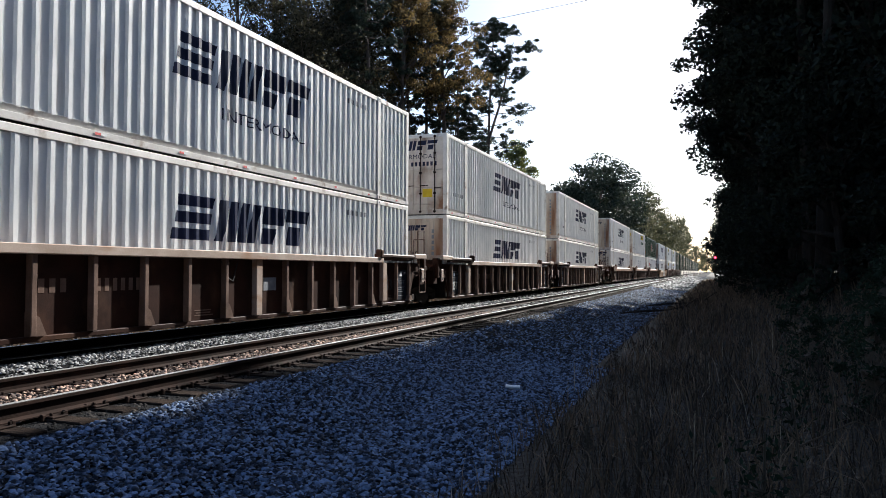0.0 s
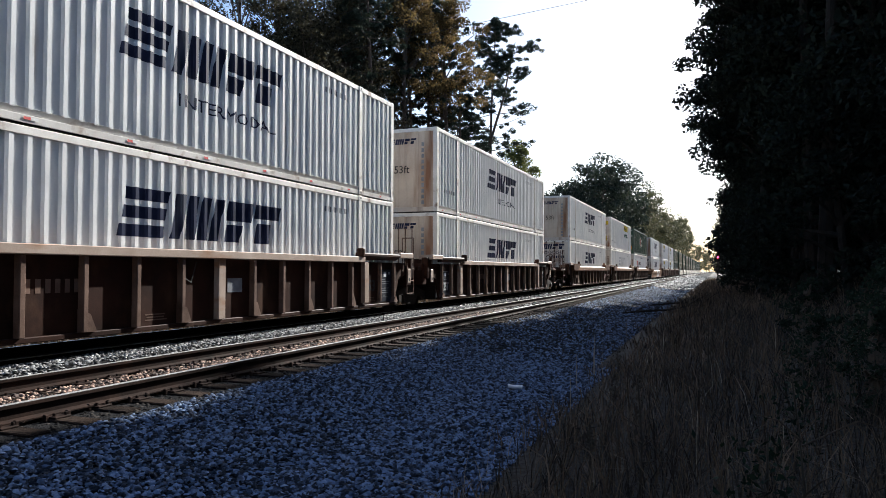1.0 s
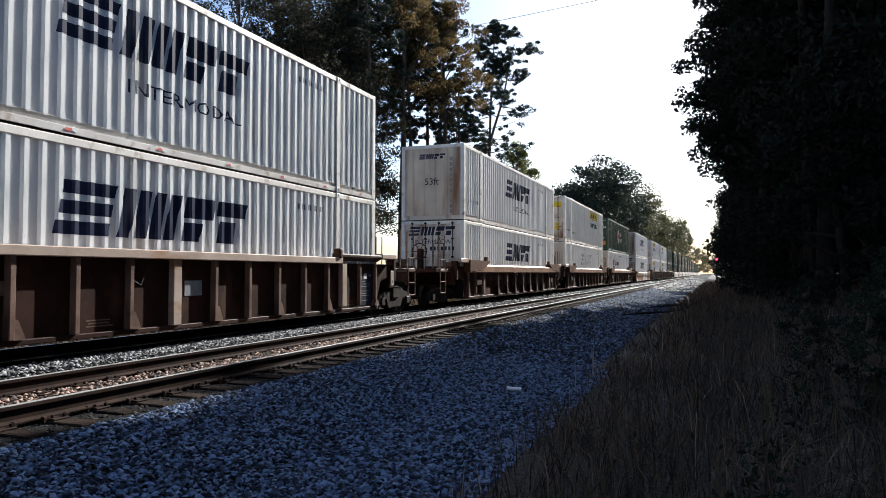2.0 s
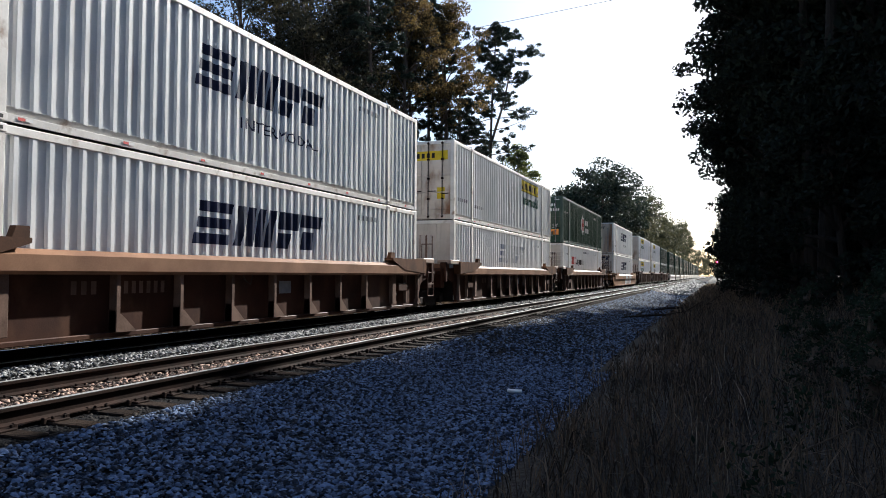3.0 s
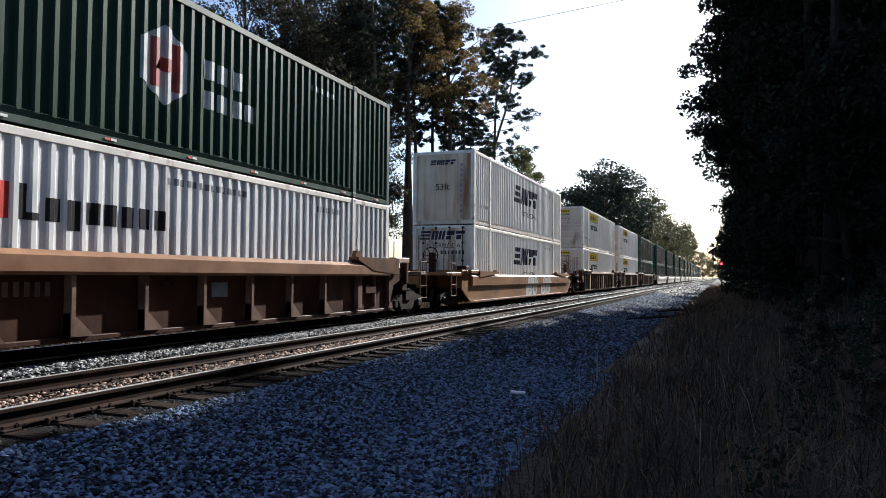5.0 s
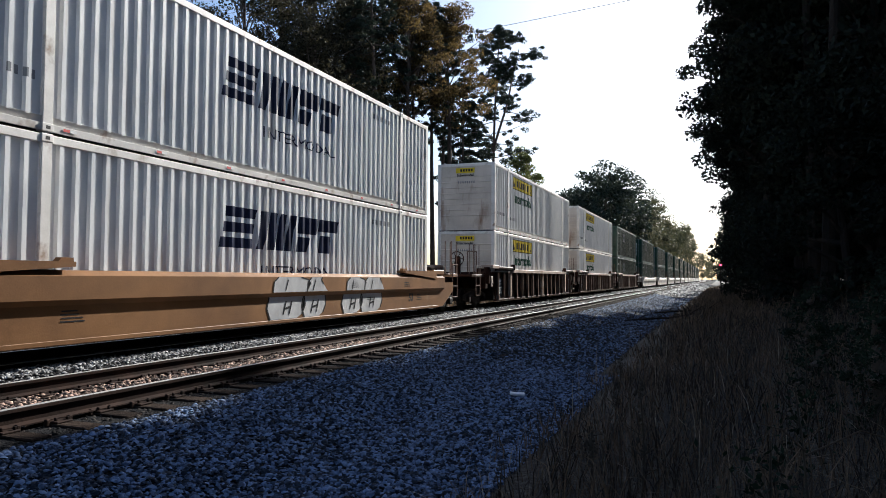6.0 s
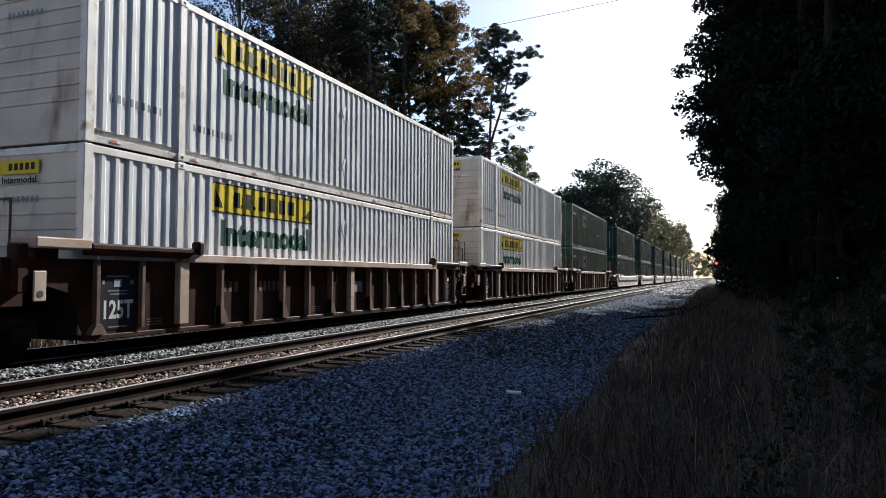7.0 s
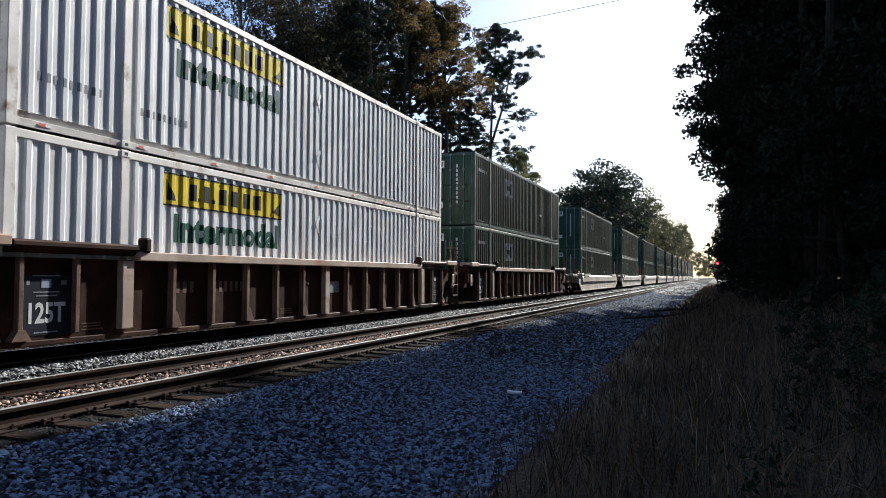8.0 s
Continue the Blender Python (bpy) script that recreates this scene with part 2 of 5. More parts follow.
def tube(bm, points, radii, sides=6):
    """A tube through points; radii: one number, or one for each point."""
    radii = [float(r) for r in radii] if hasattr(radii, "__len__") else [float(radii)] * len(points)
    pts = [Vector(p) for p in points]
    rings = []
    for i, p in enumerate(pts):
        d = (pts[min(i + 1, len(pts) - 1)] - pts[max(i - 1, 0)]).normalized()
        u = d.cross(Vector((0.31, 0.17, 0.93)) if abs(d.z) < 0.8 else Vector((1, 0, 0))).normalized()
        w = d.cross(u)
        rings.append([bm.verts.new(p + radii[i] * (math.cos(k * 2 * math.pi / sides) * u + math.sin(k * 2 * math.pi / sides) * w)) for k in range(sides)])
    for r0, r1 in zip(rings, rings[1:]):
        for k in range(sides):
            bm.faces.new((r0[k], r0[(k + 1) % sides], r1[(k + 1) % sides], r1[k]))
    bm.faces.new(rings[0][::-1])
    bm.faces.new(rings[-1])


def lathe(bm, profile, centre, sides=24):
    """Turns (along x, radius) pairs about an axis along x through centre."""
    cx, cy, cz = centre
    rings = [[bm.verts.new((cx + a, cy + r * math.cos(k * 2 * math.pi / sides), cz + r * math.sin(k * 2 * math.pi / sides))) for k in range(sides)] for a, r in profile]
    for r0, r1 in zip(rings, rings[1:]):
        for k in range(sides):
            bm.faces.new((r0[k], r0[(k + 1) % sides], r1[(k + 1) % sides], r1[k]))
    bm.faces.new(rings[0][::-1])
    bm.faces.new(rings[-1])


def part(name, bm, material, parent=None, label=""):
    me = bpy.data.meshes.new(name)
    bmesh.ops.recalc_face_normals(bm, faces=bm.faces)
    bm.to_mesh(me)
    bm.free()
    me.materials.append(M[material])
    ob = new(name, me)
    ob.parent = parent
    return tagged(ob, label)


def thing(name, label, category, group="", kind=""):
    return tagged(new(name), label, category, group, kind)


def raw_mesh(name, verts, faces, material, smooth=False):
    """A mesh from numpy arrays: verts (n, 3), faces (m, 3 or 4)."""
    me = bpy.data.meshes.new(name)
    k = faces.shape[1]
    me.vertices.add(len(verts))
    me.vertices.foreach_set("co", verts.astype(np.float32).ravel())
    me.loops.add(faces.size)
    me.loops.foreach_set("vertex_index", faces.astype(np.int32).ravel())
    me.polygons.add(len(faces))
    me.polygons.foreach_set("loop_start", np.arange(0, faces.size, k, dtype=np.int32))
    me.update(calc_edges=True)
    me.materials.append(M[material])
    return me

# ---- ground ----
def ground_z(x, y):
    """Height of the ground over the rail head: ballast bed, shoulder, ditch, then the grass bank."""
    z = np.interp(x, [-60, -16.5, -15, -13.0, -12.2, -9.25, -9.0, -8.3, -8.0, -5.5, -4.9, -3.7, -2.2, -1.0, 0.5, 3, 6, 12, 60],
                  [-0.9, -1.0, -1.1, -0.42, -0.22, -0.22, -0.03, -0.03, -0.21, -0.22, -0.34, -0.58, -0.60, -0.50, -0.36, 0.02, 0.75, 1.4, 2.0])
    lump = np.sin(x * 1.7 + y * 0.61) * np.cos(y * 0.83 - x * 0.4) * 0.07
    return z + lump * np.clip((x + 2.6) / 1.5, 0, 1)


def build_ground():
    xs = np.concatenate([[-2500, -800, -200, -60, -30, -16.5, -15, -13.0, -12.2, -9.25, -9.0, -8.3, -8.0, -5.5, -5.2, -4.9, -4.3, -3.7, -3.0], np.arange(-2.2, 8.1, 0.4), [10, 12, 20, 60, 200, 800, 2500]])
    ys = np.concatenate([[-400, -60, -15], np.arange(-5, 30, 0.7), np.arange(30, 80, 3), [90, 110, 140, 180, 240, 320, 450, 700, 1200, 2500]])
    X, Y = np.meshgrid(xs, ys, indexing="ij")
    V = np.stack([X, Y, ground_z(X, Y)], -1).reshape(-1, 3)
    nx, ny = len(xs), len(ys)
    i, j = np.meshgrid(np.arange(nx - 1), np.arange(ny - 1), indexing="ij")
    a = (i * ny + j).ravel()
    F = np.stack([a, a + ny, a + ny + 1, a + 1], -1)
    me = raw_mesh("ground", V, F, "soil")
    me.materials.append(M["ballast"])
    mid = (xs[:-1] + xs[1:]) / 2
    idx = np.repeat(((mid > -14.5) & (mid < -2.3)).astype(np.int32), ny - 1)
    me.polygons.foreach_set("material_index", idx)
    me.update()
    tagged(new("ground", me), "grey ballast bed between leaf-littered soil and a grassy bank", "ground", kind="structure")


def stones(name, n, xr, yr, size, label, seed, lift=0.0, near_bias=1.0, material="stone"):
    """Crushed stones: distorted octahedral lumps strewn over the ground."""
    rng = np.random.default_rng(seed)
    base = np.array([(1, 0, 0), (0.3, 0.95, 0.1), (-0.8, 0.6, 0), (-0.8, -0.6, 0.1), (0.3, -0.95, 0), (0.45, 0.3, 0.75), (-0.4, 0.25, 0.8), (0, -0.5, 0.7)])
    tri = np.array([(0, 1, 5), (1, 6, 5), (1, 2, 6), (2, 3, 6), (3, 7, 6), (3, 4, 7), (4, 0, 7), (0, 5, 7), (5, 6, 7)])
    x = rng.uniform(*xr, n)
    u = rng.uniform(0, 1, n)
    y = yr[0] + (yr[1] - yr[0]) * u ** near_bias
    z = ground_z(x, y) + lift
    s = size * rng.uniform(0.55, 1.35, n) * (1 + np.clip(y - 12, 0, 60) * 0.012)
    v = base[None] * (1 + rng.uniform(-0.28, 0.28, (n, 8, 3)))
    v = v * s[:, None, None] * np.stack([np.ones(n), rng.uniform(0.6, 1.0, n), rng.uniform(0.5, 0.95, n)], -1)[:, None]
    ax, az_ = rng.uniform(-0.7, 0.7, n), rng.uniform(0, 6.28, n)
    c, sn = np.cos(ax)[:, None], np.sin(ax)[:, None]
    v = np.stack([v[..., 0], v[..., 1] * c - v[..., 2] * sn, v[..., 1] * sn + v[..., 2] * c], -1)
    c, sn = np.cos(az_)[:, None], np.sin(az_)[:, None]
    v = np.stack([v[..., 0] * c - v[..., 1] * sn, v[..., 0] * sn + v[..., 1] * c, v[..., 2]], -1)
    v += np.stack([x, y, z + s * rng.uniform(-0.2, 0.7, n)], -1)[:, None]
    F = (tri[None] + 8 * np.arange(n)[:, None, None]).reshape(-1, 3)
    tagged(new(name, raw_mesh(name, v.reshape(-1, 3), F, material)), label, "ballast", kind="stuff")


build_ground()
stones("shoulder_ballast", 50000, (-5.6, -1.8), (3.0, 14.0), 0.027, "crushed granite ballast on the track shoulder, blue shade in its colour", 1, near_bias=1.25)
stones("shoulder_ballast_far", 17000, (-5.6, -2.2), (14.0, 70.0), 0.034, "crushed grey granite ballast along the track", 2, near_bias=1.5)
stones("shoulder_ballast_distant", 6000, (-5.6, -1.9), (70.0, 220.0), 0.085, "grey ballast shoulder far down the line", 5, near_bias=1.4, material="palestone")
stones("inner_ballast", 11000, (-7.72, -6.33), (3.0, 26.0), 0.028, "rust-dusted ballast between the rails of the empty track", 9, near_bias=1.2, lift=0.006, material="ruststone")
stones("soiled_ballast", 6000, (-6.22, -5.55), (3.0, 26.0), 0.026, "ballast packed between the tie ends, the strip's shade in its dark colour", 10, near_bias=1.2, lift=-0.02, material="shadestone")
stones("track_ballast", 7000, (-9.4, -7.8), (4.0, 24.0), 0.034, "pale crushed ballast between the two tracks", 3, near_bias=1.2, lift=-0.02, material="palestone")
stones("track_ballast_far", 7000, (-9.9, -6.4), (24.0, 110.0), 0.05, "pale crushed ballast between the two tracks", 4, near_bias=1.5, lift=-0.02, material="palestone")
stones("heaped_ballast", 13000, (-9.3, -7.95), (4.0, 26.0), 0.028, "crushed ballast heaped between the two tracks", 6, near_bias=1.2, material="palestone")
stones("rear_ballast", 16000, (-5.6, -1.9), (-14.0, 3.0), 0.045, "crushed grey granite ballast on the track shoulder", 7)
stones("rear_track_ballast", 7000, (-9.4, -5.8), (-14.0, 4.0), 0.042, "pale crushed ballast between the two tracks", 8, lift=-0.02, material="palestone")


# ---- tracks ----
NEAR_TRACK, FAR_TRACK = -7.02, -10.1
RAIL = [(-0.07, -0.172), (0.07, -0.172), (0.07, -0.160), (0.012, -0.140), (0.009, -0.045), (0.036, -0.034), (0.036, -0.006), (0.028, 0.0),
        (-0.028, 0.0), (-0.036, -0.006), (-0.036, -0.034), (-0.009, -0.045), (-0.012, -0.140), (-0.07, -0.160)]


def rail(parent, x):
    bm = bmesh.new()
    prism(bm, [(x + px, pz) for px, pz in RAIL], -30, 900)
    r = part("rail", bm, "railside", parent, "rusty steel rail with a polished head")
    bm = bmesh.new()
    box(bm, x - 0.030, x + 0.034, -30, 900, 0.0005, 0.004)
    part("running_surface", bm, "railtop", r, "polished bright steel running surface")


def track(x0, label, detailed):
    t = thing("railway_track", label, "railway track", "parallel tracks", "structure")
    for side in (-0.752, 0.752):
        rail(t, x0 + side)
    bm = bmesh.new()
    rbox(bm, -1.3, 1.3, -0.115, 0.115, -0.175, 0.0, 0.012)
    me = bpy.data.meshes.new("tie")
    bm.to_mesh(me)
    bm.free()
    me.materials.append(M["tie"])
    rng = random.Random(int(-x0 * 10))
    plate = bpy.data.meshes.new("tie_plate")
    bm = bmesh.new()
    rbox(bm, -0.17, 0.17, -0.095, 0.095, 0.0, 0.02, 0.006)
    for sx, sy in ((-0.10, 0.05), (0.10, -0.05), (-0.13, -0.06), (0.13, 0.06)):
        rbox(bm, sx - 0.016, sx + 0.016, sy - 0.012, sy + 0.012, 0.02, 0.052, 0.005)
    for sy in (-0.13, 0.13):
        rbox(bm, 0.055, 0.10, sy - 0.025, sy + 0.025, -0.03, 0.05, 0.01)
    bm.to_mesh(plate)
    bm.free()
    plate.materials.append(M["railside"])
    count, step = (290, 0.54) if detailed else (150, 0.54)
    for i in range(count):
        y = 1.0 + i * step + rng.uniform(-0.03, 0.03)
        o = new("tie", me)
        o.parent = t
        o.matrix_basis = pose(x0 + rng.uniform(-0.05, 0.05), y, -0.194, 0, 0, rng.uniform(-1, 1))
        if detailed and i < 110:
            for side in (-0.752, 0.752):
                p = new("tie_plate", plate)
                p.parent = o
                p.matrix_basis = pose(side, 0, 0.001, 0, 0, 180 if side < 0 else 0)
    bm = bmesh.new()
    for i in [*range(-56, 0), *range(count, 900)]:
        box(bm, x0 - 1.3, x0 + 1.3, 1.0 + i * step - 0.115, 1.0 + i * step + 0.115, -0.36, -0.194)
    tagged(part("distant_ties", bm, "tie", t), kind="stuff")


track(NEAR_TRACK, "empty track with rusty rails on dark wooden ties", True)
track(FAR_TRACK, "occupied track with steel rails beneath the train", False)

# ---- containers ----
LEN, WID, HGT = 16.15, 2.59, 2.896
PITCH, DEEP = 0.28, 0.042
HALF = WID / 2
FOLD = {"deep": DEEP}


def fold(y):
    """How far the side sheet is pressed in at y along the container."""
    u = (y - 0.06) % PITCH
    if y < 0.1 or y > LEN - 0.1:
        return 0.0
    return FOLD["deep"] * float(np.interp(u, [0, 0.075, 0.105, 0.25, 0.28], [0, 0, 1, 1, 0]))


def folds():
    out, k = [], 0
    while 0.06 + k * PITCH < LEN - 0.1:
        out += [0.06 + k * PITCH + d for d in (0, 0.075, 0.105, 0.25)]
        k += 1
    return [y for y in out if 0.1 <= y <= LEN - 0.1]


def side_sheet(s, z0, z1):
    bm = bmesh.new()
    ys = [0.1] + [y for y in folds() if y > 0.1] + [LEN - 0.1]
    rows = [[bm.verts.new((s * (HALF - 0.014 - fold(y)), y, z)) for z in (z0, z1)] for y in ys]
    for a, b in zip(rows, rows[1:]):
        bm.faces.new((a[0], b[0], b[1], a[1]) if s > 0 else (a[1], b[1], b[0], a[0]))
    for a, b in zip(rows, rows[1:]):
        q = [bm.verts.new((v.co.x - s * 0.03, v.co.y, v.co.z)) for v in (a[0], b[0], b[1], a[1])]
        bm.faces.new(q[::-1] if s > 0 else q)
    return bm


def on_side(flat, y0, z0, lift=0.004):
    """Lays flat artwork (x along the container, y up) on the pressed side sheet, cut at its folds."""
    bm = bmesh.new()
    for poly in flat:
        bm.faces.new([bm.verts.new((0, y0 + a, z0 + b)) for a, b in poly])
    lo = min(v.co.y for v in bm.verts)
    hi = max(v.co.y for v in bm.verts)
    for y in folds():
        if lo < y < hi:
            bmesh.ops.bisect_plane(bm, geom=bm.verts[:] + bm.edges[:] + bm.faces[:], plane_co=(0, y, 0), plane_no=(0, 1, 0))
    for v in bm.verts:
        v.co.x = HALF - 0.014 - fold(v.co.y) + lift
    return bm


def slanted(a, b, w, h, lean=0.22):
    return [(a + lean * b, b), (a + w + lean * b, b), (a + w + lean * (b + h), b + h), (a + lean * (b + h), b + h)]


def block_logo(k):
    """Five slanted bold blocks with slots, k metres high."""
    P = []
    for b in (0.0, 0.38, 0.76):
        P.append(slanted(0.0, b, 1.25, 0.25))
    for a in (1.45, 1.88, 2.31, 2.74):
        P.append(slanted(a, 0.0, 0.33, 1.0))
    P += [slanted(3.26, 0.0, 0.62, 0.42), slanted(3.26, 0.52, 0.95, 0.48)]
    P += [slanted(4.36, 0.64, 1.1, 0.36), slanted(4.5, 0.0, 0.62, 0.52)]
    return [[(k * a, k * b) for a, b in q] for q in P]


def word(text, size, width=None, bold=0.0):
    """Flat polygons of a word in the built-in font, size metres high, optionally stretched to a width."""
    c = bpy.data.curves.new("word", "FONT")
    c.body, c.size, c.resolution_u, c.offset = text, size / 0.7, 2, bold
    o = bpy.data.objects.new("word", c)
    scene.collection.objects.link(o)
    dg = bpy.context.evaluated_depsgraph_get()
    me = bpy.data.meshes.new_from_object(o.evaluated_get(dg))
    pts = [v.co.copy() for v in me.vertices]
    hi = max(p.x for p in pts)
    f = width / hi if width else 1.0
    polys = [[(pts[i].x * f, pts[i].y) for i in p.vertices] for p in me.polygons]
    bpy.data.objects.remove(o)
    bpy.data.curves.remove(c)
    return polys


def rect(a, b, w, h):
    return [(a, b), (a + w, b), (a + w, b + h), (a, b + h)]


def bars(n, w, h, gap):
    """A row of n small upright bars that stand for unreadable characters."""
    return [rect(i * (w + gap), 0, w, h) for i in range(n)]


def on_end(flat, x0, z0, y=-0.012):
    """Lays flat artwork on the end that faces down the line (x grows to the right as seen)."""
    bm = bmesh.new()
    for poly in flat:
        bm.faces.new([bm.verts.new((x0 + a, y, z0 + b)) for a, b in poly])
    return bm


def folded(deep, build):
    """Builds with the side sheets pressed to another depth."""
    FOLD["deep"] = deep
    made = build()
    FOLD["deep"] = DEEP
    return made


def container(style, at_end, decals, label):
    """One 53-foot container; y from 0 (the end facing the camera) to LEN, z from 0. style: white or green; at_end: plain, ribbed or doors."""
    body = style
    railm = "rail_white" if style == "white" else "greenrail"
    c = thing("shipping_container", label, "container", "stacked containers")
    for s in (1, -1):
        part("side_wall", side_sheet(s, 0.20, HGT - 0.11), body, c)
        bm = bmesh.new()
        x0, x1 = sorted((s * (HALF - 0.065), s * (HALF - 0.004)))
        rbox(bm, x0, x1, 0.16, LEN - 0.16, HGT - 0.13, HGT - 0.008, 0.008)
        part("top_rail", bm, railm, c)
        bm = bmesh.new()
        prism(bm, [(s * (HALF - 0.07), 0.012), (s * (HALF - 0.012), 0.012), (s * (HALF - 0.006), 0.11), (s * (HALF - 0.05), 0.125), (s * (HALF - 0.012), 0.215), (s * (HALF - 0.07), 0.235)], 0.16, LEN - 0.16)
        part("bottom_rail", bm, railm, c)
        for y in (0.09, LEN - 0.09):
            bm = bmesh.new()
            x0, x1 = sorted((s * (HALF - 0.15), s * HALF))
            rbox(bm, x0, x1, y - 0.09, y + 0.09, 0.0, HGT, 0.012)
            part("corner_post", bm, railm, c)
        for y in (2.08, LEN - 2.08):
            bm = bmesh.new()
            x0, x1 = sorted((s * (HALF - 0.09), s * (HALF + 0.004)))
            rbox(bm, x0, x1, y - 0.085, y + 0.085, 0.0, HGT - 0.004, 0.01)
            for z in (0.06, HGT - 0.06):
                rbox(bm, min(s * (HALF - 0.12), s * (HALF + 0.012)), max(s * (HALF - 0.12), s * (HALF + 0.012)), y - 0.10, y + 0.10, z - 0.06, z + 0.062, 0.012)
            post = part("lifting_post", bm, railm, c)
            for z in (0.06, HGT - 0.06):
                bm = bmesh.new()
                box(bm, min(s * (HALF + 0.0), s * (HALF + 0.0135)), max(s * (HALF + 0.0), s * (HALF + 0.0135)), y - 0.035, y + 0.035, z - 0.025, z + 0.025)
                part("lifting_socket", bm, "gap", post)
    bm = bmesh.new()
    for k in range(28):
        y = 0.25 + k * 0.56
        box(bm, -HALF + 0.06, HALF - 0.06, y, y + 0.5, HGT - 0.05, HGT - 0.02)
    box(bm, -HALF + 0.06, HALF - 0.06, 0.1, LEN - 0.1, HGT - 0.07, HGT - 0.035)
    part("roof", bm, body, c)
    bm = bmesh.new()
    box(bm, -HALF + 0.06, HALF - 0.06, 0.05, LEN - 0.05, 0.06, 0.14)
    part("underframe", bm, "gap", c)
    # white ends take the copy with the shade in its tone
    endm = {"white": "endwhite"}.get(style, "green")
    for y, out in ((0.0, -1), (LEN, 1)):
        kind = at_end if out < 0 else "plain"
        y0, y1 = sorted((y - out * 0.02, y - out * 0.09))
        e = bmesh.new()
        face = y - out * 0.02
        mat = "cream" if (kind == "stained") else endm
        if kind == "doors":
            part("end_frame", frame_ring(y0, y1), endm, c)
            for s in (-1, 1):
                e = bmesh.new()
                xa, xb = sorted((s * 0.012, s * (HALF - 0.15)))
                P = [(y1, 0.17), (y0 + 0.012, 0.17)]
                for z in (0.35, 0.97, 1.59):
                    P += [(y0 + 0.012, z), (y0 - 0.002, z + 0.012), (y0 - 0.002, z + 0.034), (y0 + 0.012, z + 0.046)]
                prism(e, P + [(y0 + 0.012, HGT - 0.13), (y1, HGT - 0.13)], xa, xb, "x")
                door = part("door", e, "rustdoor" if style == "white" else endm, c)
                for xr in (0.28, 0.83):
                    e = bmesh.new()
                    tube(e, [(s * xr, -0.022, 0.05), (s * xr, -0.022, HGT - 0.05)], 0.017, 8)
                    for z in (0.10, 0.75, 1.5, 2.2, HGT - 0.1):
                        rbox(e, s * xr - 0.045, s * xr + 0.045, -0.035, 0.03, z - 0.03, z + 0.03, 0.008)
                    part("lock_rod", e, "railside" if style == "white" else "grey", door)
                for xh, wh, zh in ((0.28, 0.30, 1.02), (0.83, 0.25, 0.92)):
                    e = bmesh.new()
                    rbox(e, s * xh - 0.02, s * xh + wh, -0.034, -0.012, zh, zh + 0.03, 0.006)
                    part("door_handle", e, "railside", door)
        else:
            back = y - out * 0.10
            if kind == "ribbed":
                P = [(back, 0.12), (face, 0.12)]
                for k in range(8):
                    z = 0.62 + k * 0.24
                    P += [(face, z), (face + out * 0.02, z + 0.012), (face + out * 0.02, z + 0.034), (face, z + 0.046)]
                P += [(face, HGT - 0.08), (back, HGT - 0.08)]
                prism(e, P, -HALF + 0.1, HALF - 0.1, "x")
            else:
                P = [(-HALF + 0.1, back), (-HALF + 0.1, face)]
                for k in range(5):
                    x = -0.92 + k * 0.46
                    P += [(x - 0.16, face), (x - 0.12, face + out * 0.016), (x + 0.12, face + out * 0.016), (x + 0.16, face)]
                P += [(HALF - 0.1, face), (HALF - 0.1, back)]
                prism(e, P, 0.12, HGT - 0.1, "z")
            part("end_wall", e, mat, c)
        y0, y1 = sorted((y, y - out * 0.14))
        for za, zb in ((0.005, 0.17), (HGT - 0.13, HGT - 0.004)):
            e = bmesh.new()
            rbox(e, -HALF + 0.15, HALF - 0.15, y0, y1, za, zb, 0.01)
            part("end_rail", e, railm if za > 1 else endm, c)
    for name, bm, material, lab in decals:
        d = part(name, bm, material, c, lab)
        if name in ("reflective_tape", "logo_text", "stencilled_marking", "banner_mark", "logo_mark", "data_sticker"):
            tagged(d, kind="stuff")
    return c


def frame_ring(y0, y1):
    bm = bmesh.new()
    for s in (-1, 1):
        rbox(bm, min(s * (HALF - 0.16), s * (HALF - 0.1)), max(s * (HALF - 0.16), s * (HALF - 0.1)), y0, y1, 0.1, HGT - 0.1, 0.006)
    box(bm, -HALF + 0.1, HALF - 0.1, y1 - 0.03, y1 + 0.02, 0.1, HGT - 0.1)
    return bm


def reflectors():
    """Red and white conspicuity tape along the bottom rail."""
    R = [rect(i * 1.84, 0, 0.11, 0.04) for i in range(9)]
    Wt = [rect(i * 1.84 + 0.12, 0, 0.11, 0.04) for i in range(9)]
    out = []
    for polys, m in ((R, "red"), (Wt, "pale")):
        bm = bmesh.new()
        for p in polys:
            bm.faces.new([bm.verts.new((HALF - 0.001, 0.5 + a, 0.05 + b)) for a, b in p])
        out.append(("reflective_tape", bm, m, ""))
    return out


def serial(y, z, m="grey"):
    return ("stencilled_marking", on_side(bars(9, 0.06, 0.13, 0.07), y, z), m, "small stencilled marking")


